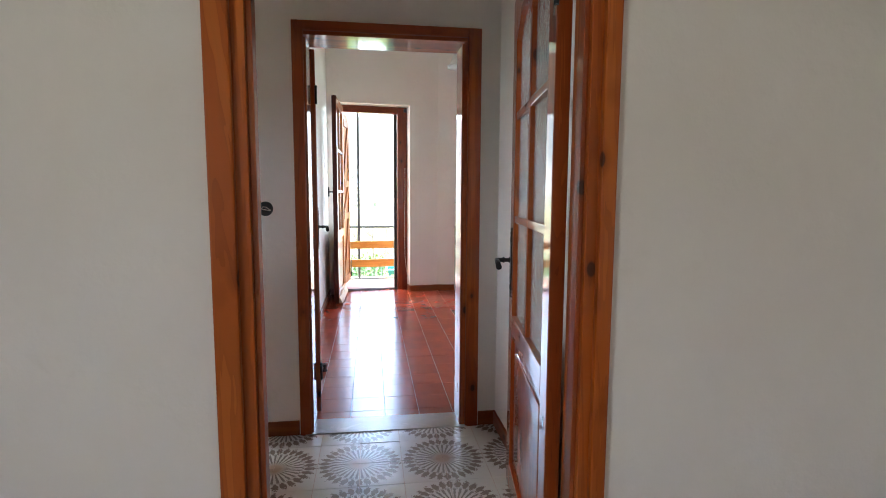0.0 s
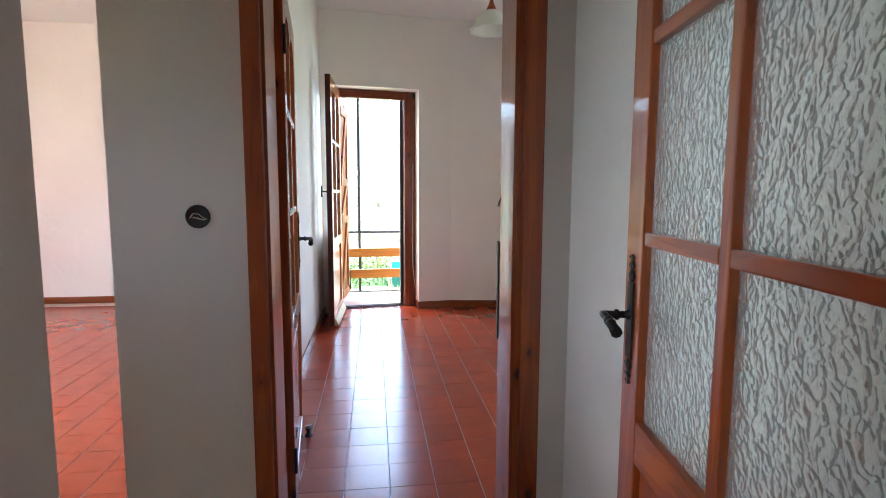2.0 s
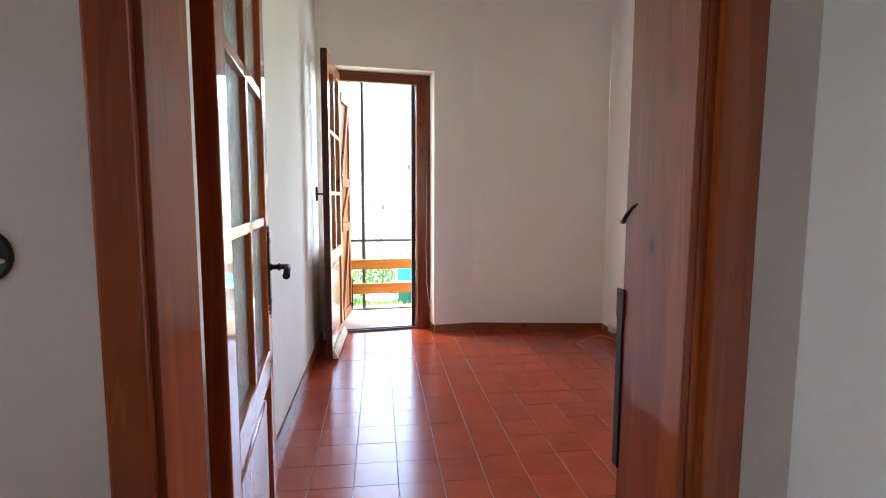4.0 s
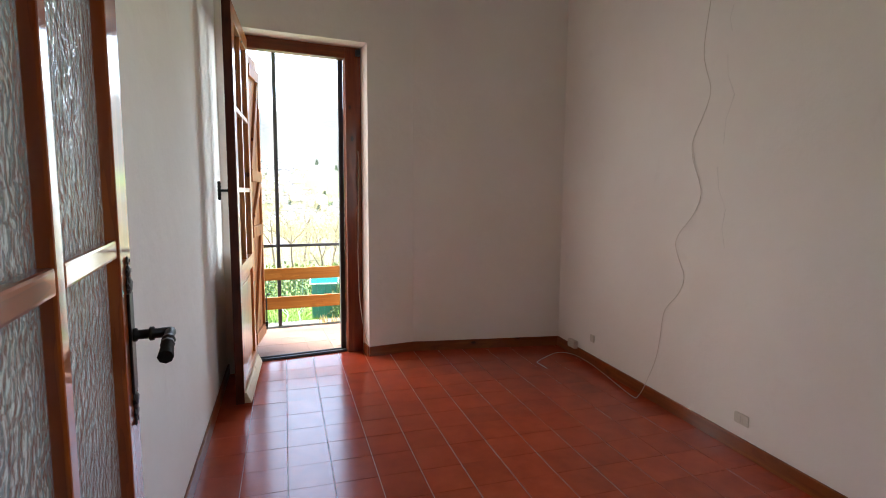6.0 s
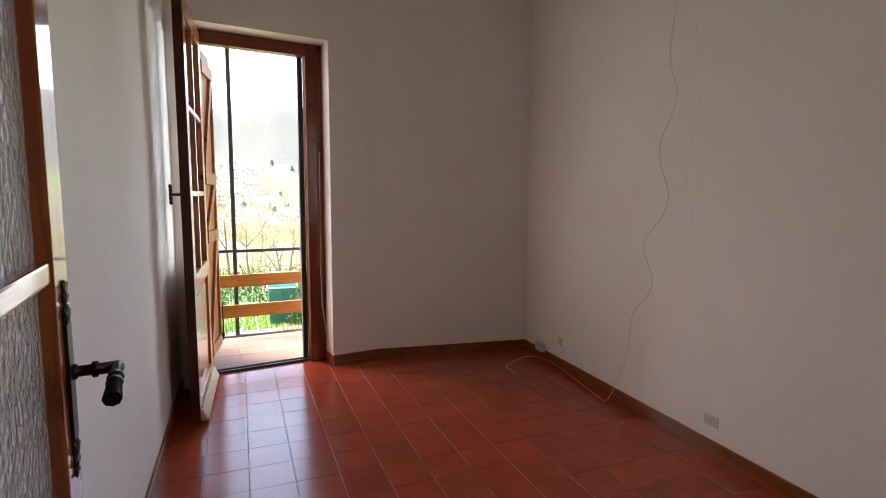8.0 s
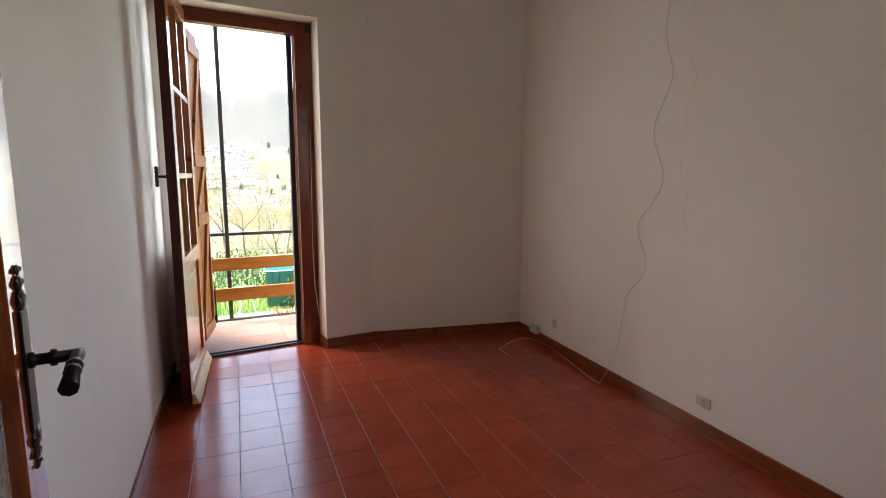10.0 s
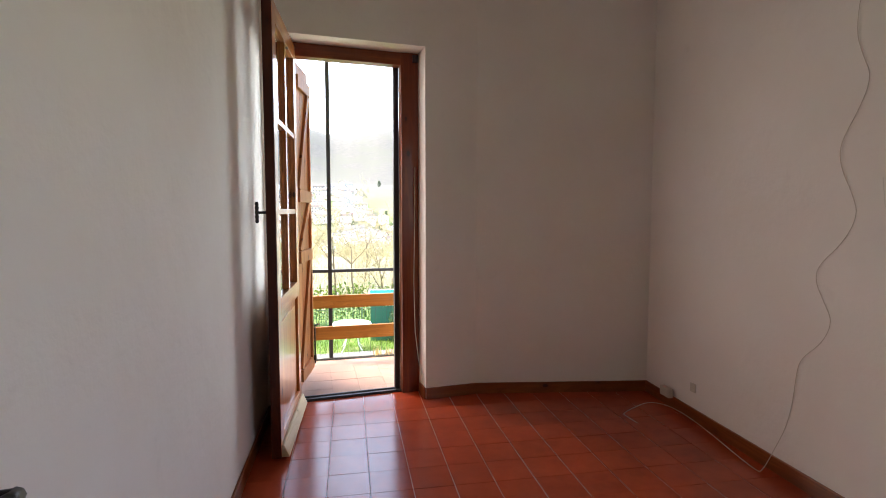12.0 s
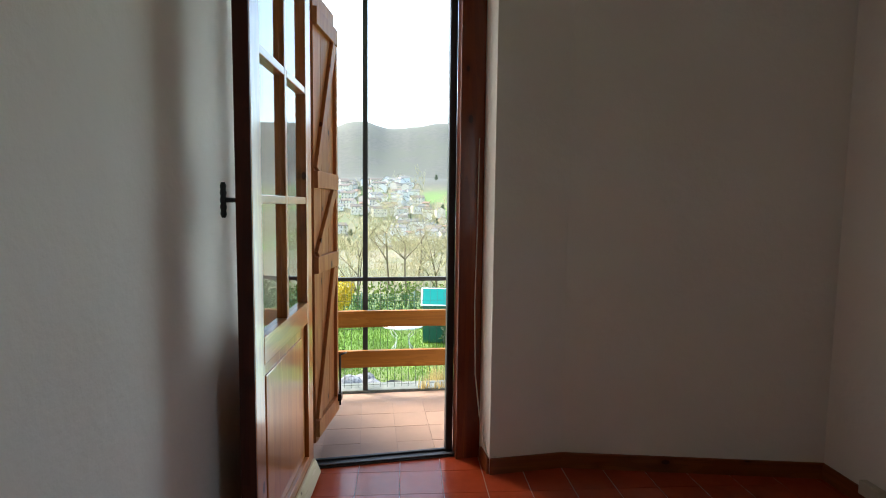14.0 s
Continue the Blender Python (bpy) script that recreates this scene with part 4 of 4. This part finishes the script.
hedge_leaf = leaf_mat("hedge_leaves", (0.05, 0.10, 0.012), (0.14, 0.20, 0.03))
dark_leaf = leaf_mat("dark_evergreen", (0.03, 0.065, 0.02), (0.075, 0.13, 0.045))
yellow_leaf = leaf_mat("yellow_blossom", (0.50, 0.36, 0.01), (0.35, 0.28, 0.02))
straw_leaf = leaf_mat("dry_straw", (0.50, 0.38, 0.17), (0.35, 0.27, 0.12))
grass_leaf = leaf_mat("grass_blades", (0.09, 0.19, 0.02), (0.17, 0.27, 0.04))


def bare_tree(seed, height, x, y):
    """A leafless tree: tapered trunk with limbs, and a crown of fine twigs."""
    rn = random.Random(seed)
    e = base("bare_tree", pose(x, y, land_z(x, y) - 0.05), "leafless garden tree with thin tan branches", "tree", "bare trees below the balcony")
    bt, bc = bmesh.new(), bmesh.new()

    def grow(p, d, length, rad, level):
        n = 4
        pts, rads = [p], [rad]
        for i in range(n):
            d = (d + Vector((rn.uniform(-1, 1), rn.uniform(-1, 1), rn.uniform(-0.25, 0.7))) * 0.20).normalized()
            p = p + d * length / n
            pts.append(p)
            rads.append(rad * (1 - 0.62 * (i + 1) / n))
        tube(bt if level < 2 else bc, pts, rads, 6 if level < 2 else 4)
        if level >= 4:
            return
        for i in range((5, 5, 4, 3)[level]):
            j = rn.randint(1, n)
            ax = Vector((rn.uniform(-1, 1), rn.uniform(-1, 1), rn.uniform(0.0, 0.9))).normalized()
            grow(pts[j], (d * 0.6 + ax).normalized(), length * rn.uniform(0.45, 0.7), max(rads[j] * 0.62, 0.006), level + 1)

    height *= 1.28
    grow(Vector((0, 0, 0)), Vector((rn.uniform(-0.1, 0.1), 0, 1)), height * 0.40, height * 0.009, 0)
    part("trunk", bt, bark, e)
    part("crown", bc, twig, e)
    return e


for i, (h, x, y) in enumerate(((4.9, -1.55, 22.6), (4.6, 0.15, 23.2), (4.3, 1.3, 23.8), (4.2, 2.6, 22.8), (5.2, -2.9, 25.0), (5.0, -0.6, 27.0), (4.8, 2.0, 28.0), (4.6, 4.4, 26.0), (5.2, 0.8, 31.0))):
    bare_tree(11 + i, h, x, y)


def leaf_clump(bm, centre, size, count, leaf, rn, broad=0.45):
    for k in range(count):
        while True:
            p = Vector((rn.uniform(-1, 1), rn.uniform(-1, 1), rn.uniform(-1, 1)))
            if 0.35 < p.length < 1:
                break
        c = Vector(centre) + Vector((p.x * size[0], p.y * size[1], p.z * size[2]))
        q = Euler((rn.uniform(0, 6.3), rn.uniform(0, 6.3), rn.uniform(0, 6.3))).to_matrix()
        s = leaf * rn.uniform(0.6, 1.3)
        v = [bm.verts.new(c + q @ Vector(o)) for o in ((-s, 0, 0), (0, -s * broad, 0.1 * s), (s, 0, 0), (0, s * broad, 0.1 * s))]
        bm.faces.new(v)


rn = random.Random(3)
scrub = bmesh.new()
for k in range(380):
    a, r = radians(rn.uniform(-16, 16)), rn.uniform(30, 330)
    x, y = r * math.sin(a), 8 + r * math.cos(a)
    if noise.noise((x * 0.03, y * 0.03, 9.0)) < -0.15:
        continue
    h = rn.uniform(1.2, 2.6) * (0.7 if r < 60 else 1.0)
    leaf_clump(scrub, (x, y, land_z(x, y) + h * 0.75), (h * 0.75, h * 0.75, h * 0.8), 130, 0.45 if r < 90 else 0.6, rn, 0.035 if r < 60 else 0.07 if r < 120 else 0.16)
for k in range(420):
    a, r = radians(rn.uniform(-15, 15)), rn.uniform(17, 110)
    x, y = r * math.sin(a), 8 + r * math.cos(a)
    h = rn.uniform(0.5, 1.1) * (1 + r / 90)
    leaf_clump(scrub, (x, y, land_z(x, y) + h * 0.6), (h * 0.9, h * 0.9, h * 0.7), 60, 0.28 + r * 0.002, rn, 0.03)
thing("bare_scrub", scrub, leaf_mat("brown_scrub", (0.22, 0.19, 0.10), (0.38, 0.34, 0.19)), "brownish leafless scrub on the slope", "scrub", kind="stuff")
firs = bmesh.new()
for k in range(34):
    a, r = radians(rn.uniform(-13, 13)), rn.uniform(320, 640)
    x, y = r * math.sin(a), 8 + r * math.cos(a)
    h = rn.uniform(3.5, 7)
    for q in range(4):
        leaf_clump(firs, (x, y, land_z(x, y) + h * (0.15 + 0.22 * q)), (h * 0.42 * (1 - 0.17 * q),) * 2 + (h * 0.2,), 40, 0.7, rn)
thing("far_firs", firs, leaf_mat("far_fir_green", (0.04, 0.065, 0.03), (0.075, 0.11, 0.05)), "dark evergreen trees among the far houses", "trees", kind="stuff")
hedge = bmesh.new()
for k in range(46):
    x = -8 + 0.36 * k
    leaf_clump(hedge, (x, 21.0 + 0.12 * x + rn.uniform(-0.1, 0.1), -1.80 + rn.uniform(-0.06, 0.10)), (0.42, 0.40, 0.68), 230, 0.065, rn)
thing("hedge", hedge, hedge_leaf, "clipped green hedge along the garden's end", "hedge", kind="stuff")
bm = bmesh.new()
for k in range(9):
    leaf_clump(bm, (1.72 + rn.uniform(-0.3, 0.3), 17.9 + rn.uniform(-0.3, 0.3), -1.75 + rn.uniform(-0.5, 0.55)), (0.42, 0.4, 0.42), 260, 0.05, rn)
thing("evergreen_bush", bm, dark_leaf, "dense dark green bush beside the green cabinet", "bush")
bm = bmesh.new()
for k in range(6):
    leaf_clump(bm, (-1.62 + rn.uniform(-0.2, 0.2), 18.6 + rn.uniform(-0.2, 0.2), -1.25 + rn.uniform(-0.4, 0.35)), (0.26, 0.3, 0.3), 160, 0.05, rn)
thing("yellow_bush", bm, yellow_leaf, "bright yellow flowering shrub by the hedge", "bush")
bm = bmesh.new()
for k in range(7):
    leaf_clump(bm, (-2.0 + rn.uniform(-0.5, 0.6), 16.2 + rn.uniform(-0.5, 0.5), -2.05 + rn.uniform(-0.3, 0.4)), (0.3, 0.3, 0.36), 200, 0.04, rn)
thing("green_shrub", bm, hedge_leaf, "loose green shrub in the grass", "bush")


def blades(bm, x0, x1, y0, y1, count, height, rn, z=None):
    for k in range(count):
        x, y = rn.uniform(x0, x1), rn.uniform(y0, y1)
        zz = land_z(x, y) if z is None else z
        h, a, l = height * rn.uniform(0.5, 1.3), rn.uniform(0, 6.3), rn.uniform(-0.4, 0.4)
        dx, dy = math.cos(a) * 0.006, math.sin(a) * 0.006
        v = [bm.verts.new(p) for p in ((x - dx, y - dy, zz), (x + dx, y + dy, zz), (x + l * h * math.cos(a + 1.5), y + l * h * math.sin(a + 1.5), zz + h))]
        bm.faces.new(v)


bm = bmesh.new()
blades(bm, -3.5, 3.5, 12.5, 20.5, 42000, 0.075, rn)
blades(bm, -2.6, 2.6, 13.5, 19.0, 1500, 0.2, rn)
thing("grass", bm, grass_leaf, "bright green garden grass", "grass", kind="stuff")
bm = bmesh.new()
blades(bm, 0.60, 0.98, 14.35, 14.7, 420, 0.50, rn)
blades(bm, 0.22, 0.50, 8.10, 8.16, 50, 0.07, rn, -0.005)
thing("dry_tuft", bm, straw_leaf, "dry straw-coloured weeds in the grass", "plant", kind="stuff")

# green windbreak net on posts in front of the hedge
net = base("net_fence", pose(0, 0, 0), "green windbreak net on thin posts", "fence")
net_mat, _, _ = mat("green_net", 0.8, 0, (0.06, 0.15, 0.07))
post_mat, _, _ = mat("grey_green_post", 0.6, 0.3, (0.12, 0.18, 0.13))
for k in range(9):
    x = -6 + 1.6 * k
    bm = bmesh.new()
    tube(bm, [(x, 20.3 + 0.12 * x, -2.42), (x, 20.3 + 0.12 * x, -1.35)], 0.022, 8)
    part("post", bm, post_mat, net)
bm = bmesh.new()
for k in range(170):
    x = -6 + 12.8 * k / 170
    tube(bm, [(x, 20.28 + 0.12 * x, -2.4), (x, 20.28 + 0.12 * x, -1.45)], 0.006, 4, False)
for k in range(20):
    z = -2.38 + 0.05 * k
    tube(bm, [(-6, 20.28 - 0.72, z), (6.8, 20.28 + 0.816, z)], 0.005, 4, False)
tagged(part("net", bm, net_mat, net), kind="stuff")

# white round garden table
e = base("garden_table", pose(0.06, 17.3, -2.4), "white round plastic garden table on the grass", "table")
white_pl, _, _ = mat("white_plastic", 0.35, 0, (0.82, 0.82, 0.80))
bm = bmesh.new()
spin(bm, [(0.001, 0.735), (0.50, 0.735), (0.515, 0.728), (0.52, 0.71), (0.515, 0.69), (0.50, 0.69), (0.49, 0.715), (0.001, 0.715)], 40)
part("tabletop", bm, white_pl, e)
for k in range(4):
    a = math.pi / 4 + k * math.pi / 2
    bm = bmesh.new()
    tube(bm, [(0.44 * math.cos(a), 0.44 * math.sin(a), 0.715), (0.36 * math.cos(a), 0.36 * math.sin(a), 0.52), (0.20 * math.cos(a), 0.20 * math.sin(a), 0.40), (0.24 * math.cos(a), 0.24 * math.sin(a), 0.2), (0.40 * math.cos(a), 0.40 * math.sin(a), 0.0)], 0.017, 8)
    part("leg", bm, white_pl, e)

# green cabinet with a tilted turquoise lid
e = base("garden_cabinet", pose(0.98, 18.4, -2.4, 0, 0, -6), "green garden cabinet with a white-edged turquoise panel", "cabinet")
green_p, _, _ = mat("green_panel", 0.5, 0, (0.01, 0.11, 0.07))
turq, _, _ = mat("turquoise_panel", 0.95, 0, (0.03, 0.30, 0.26))
turq.node_tree.nodes["Principled BSDF"].inputs["Specular IOR Level"].default_value = 0.1
for k in range(4):
    bm = bmesh.new()
    box(bm, -0.36 + 0.18 * k + 0.004, -0.36 + 0.18 * (k + 1) - 0.004, -0.25, -0.22, 0.03, 1.02)
    soften(bm, 0.006)
    part("board", bm, green_p, e)
bm = bmesh.new()
box(bm, -0.36, 0.36, -0.22, 0.25, 0.0, 1.02)
soften(bm, 0.008)
part("body", bm, green_p, e)
m = pose(0, -0.26, 1.05, 62, 0, 0)
bm = bmesh.new()
box(bm, -0.38, 0.38, 0.0, 0.44, -0.012, 0.012, m)
part("lid", bm, turq, e, "turquoise panel")
bm = bmesh.new()
for b4 in ((-0.42, -0.38, -0.03, 0.47), (0.38, 0.42, -0.03, 0.47), (-0.38, 0.38, -0.03, 0.0), (-0.38, 0.38, 0.44, 0.47)):
    box(bm, b4[0], b4[1], b4[2], b4[3], -0.016, 0.018, m)
part("lid_edge", bm, white_pl, e, "white panel edging")

# rocks by the lawn
rock_mat, nt, b = mat("grey_rock", 0.85, 0, (0.4, 0.4, 0.4))
nt.links.new(ramp(nt, noise_tex(nt, coords(nt), 7.0, 5.0, 0.7), [(0.38, (0.06, 0.06, 0.07)), (0.62, (0.28, 0.28, 0.29))]).outputs[0], b.inputs["Base Color"])
for k, (x, y, sz) in enumerate(((-0.92, 14.5, 0.27), (-0.66, 14.75, 0.24), (-0.48, 14.4, 0.22), (-0.78, 14.2, 0.20))):
    bm = bmesh.new()
    bmesh.ops.create_icosphere(bm, subdivisions=3, radius=sz)
    for v in bm.verts:
        v.co *= 1 + 0.35 * noise.noise(v.co * 4 + Vector((k * 3, 0, 0)))
        v.co.z *= 0.8
        v.co.z += sz * 0.55
    o = thing("rock", bm, rock_mat, "rough grey and white garden rock", "rock", "rocks by the lawn")
    o.location = (x, y, land_z(x, y))

bm = bmesh.new()
spin(bm, [(0.001, 0.0), (0.15, 0.0), (0.17, 0.10), (0.18, 0.17), (0.165, 0.17), (0.15, 0.12), (0.001, 0.10)], 20)
o = thing("garden_bucket", bm, black_hole, "small black plastic tub in the grass", "tub")
o.location = (-0.09, 14.6, land_z(-0.09, 14.6))

# ---- floor tiles ----
def tile_mesh(name, material, sx=0.1985, sy=0.1985):
    """A pressed tile with a slightly eased upper edge."""
    bm = bmesh.new()
    v = box(bm, -sx / 2, sx / 2, -sy / 2, sy / 2, -0.012, 0.0)
    for p in v[4:]:
        p.co.x -= math.copysign(0.0005, p.co.x)
        p.co.y -= math.copysign(0.0005, p.co.y)
    return mesh_of(name, bm, material)


def lay(parent, mesh, x0, y0, nx, ny, inside, name="tile"):
    for i in range(nx):
        for j in range(ny):
            x, y = x0 + 0.2 * (i + 0.5), y0 + 0.2 * (j + 0.5)
            if not inside(x, y):
                continue
            o = new(name, mesh)
            o.parent = parent
            o.location = (x, y, random.uniform(-0.0006, 0.0006))


floor_ob = bpy.data.objects["floor"]
red_mesh = tile_mesh("tile", red_tile, 0.1972, 0.1987)
lay(floor_ob, red_mesh, -0.700, 2.958, 15, 21, lambda x, y: -0.6 < x < right_x(y) + 0.1 and 2.95 < y and y < 7.05 + 0.14 * (x - 0.5))
for i in range(15):
    x = -0.700 + 0.2 * (i + 0.5)
    y1 = FO.y + (x - FO.x) * 0.1405 + 0.225
    if -0.6 < x < 0.6 and y1 > 6.99:
        bm = bmesh.new()
        box(bm, -0.0983, 0.0983, 6.9588, y1, -0.012, 0.0)
        o = new("tile", mesh_of("cut_tile", bm, red_tile))
        o.parent = floor_ob
        o.location = (x, 0, 0)
med_mesh = tile_mesh("tile", medallion)
lay(floor_ob, med_mesh, -2.035, 1.35, 14, 8, lambda x, y: (x > -0.4 or y > 1.85) and x < 0.8 and y < 2.96)
bal_mesh = tile_mesh("tile", balcony_tile, 0.198, 0.198)
bal_mesh.transform(Matrix.Rotation(radians(4), 4, "Z"))
for i in range(-6, 9):
    for j in range(8):
        p = pose(0, 7.02, 0, 0, 0, 4) @ Vector((0.2 * i, 0.2 * j, 0))
        q = Vector((p.x, p.y)) - FO
        if q.dot(FN) < 0.27 or p.y > 8.01 + 0.069 * p.x:
            continue
        o = new("tile", bal_mesh)
        o.parent = balcony
        o.location = (p.x, p.y, -0.022 + random.uniform(-0.001, 0.001))


def joined_tiles(name, x0, x1, y0, y1, material, label):
    """Tiles of a floor that is only glimpsed, in one sheet."""
    vs, fs = [], []
    nx, ny = int((x1 - x0) / 0.2), int((y1 - y0) / 0.2)
    for i in range(nx):
        for j in range(ny):
            x, y, n = x0 + 0.2 * i, y0 + 0.2 * j, len(vs)
            vs += [(x + 0.0015, y + 0.001, -0.012), (x + 0.1985, y + 0.001, -0.012), (x + 0.1985, y + 0.199, -0.012), (x + 0.0015, y + 0.199, -0.012),
                   (x + 0.002, y + 0.0015, 0), (x + 0.198, y + 0.0015, 0), (x + 0.198, y + 0.1985, 0), (x + 0.002, y + 0.1985, 0)]
            fs += [(n + 4, n + 5, n + 6, n + 7), (n, n + 1, n + 5, n + 4), (n + 1, n + 2, n + 6, n + 5), (n + 2, n + 3, n + 7, n + 6), (n + 3, n, n + 4, n + 7)]
    me = bpy.data.meshes.new(name)
    me.from_pydata(vs, [], fs)
    me.materials.append(material)
    ob = new(name, me)
    ob.parent = floor_ob
    return tagged(ob, label, kind="stuff")


joined_tiles("far_tiles", -5.0, -0.6, 3.06, 7.66, red_tile, "red tiles of the left room")
joined_tiles("far_tiles", -2.0, 2.0, -2.5, 1.35, medallion, "medallion tiles of the first room")
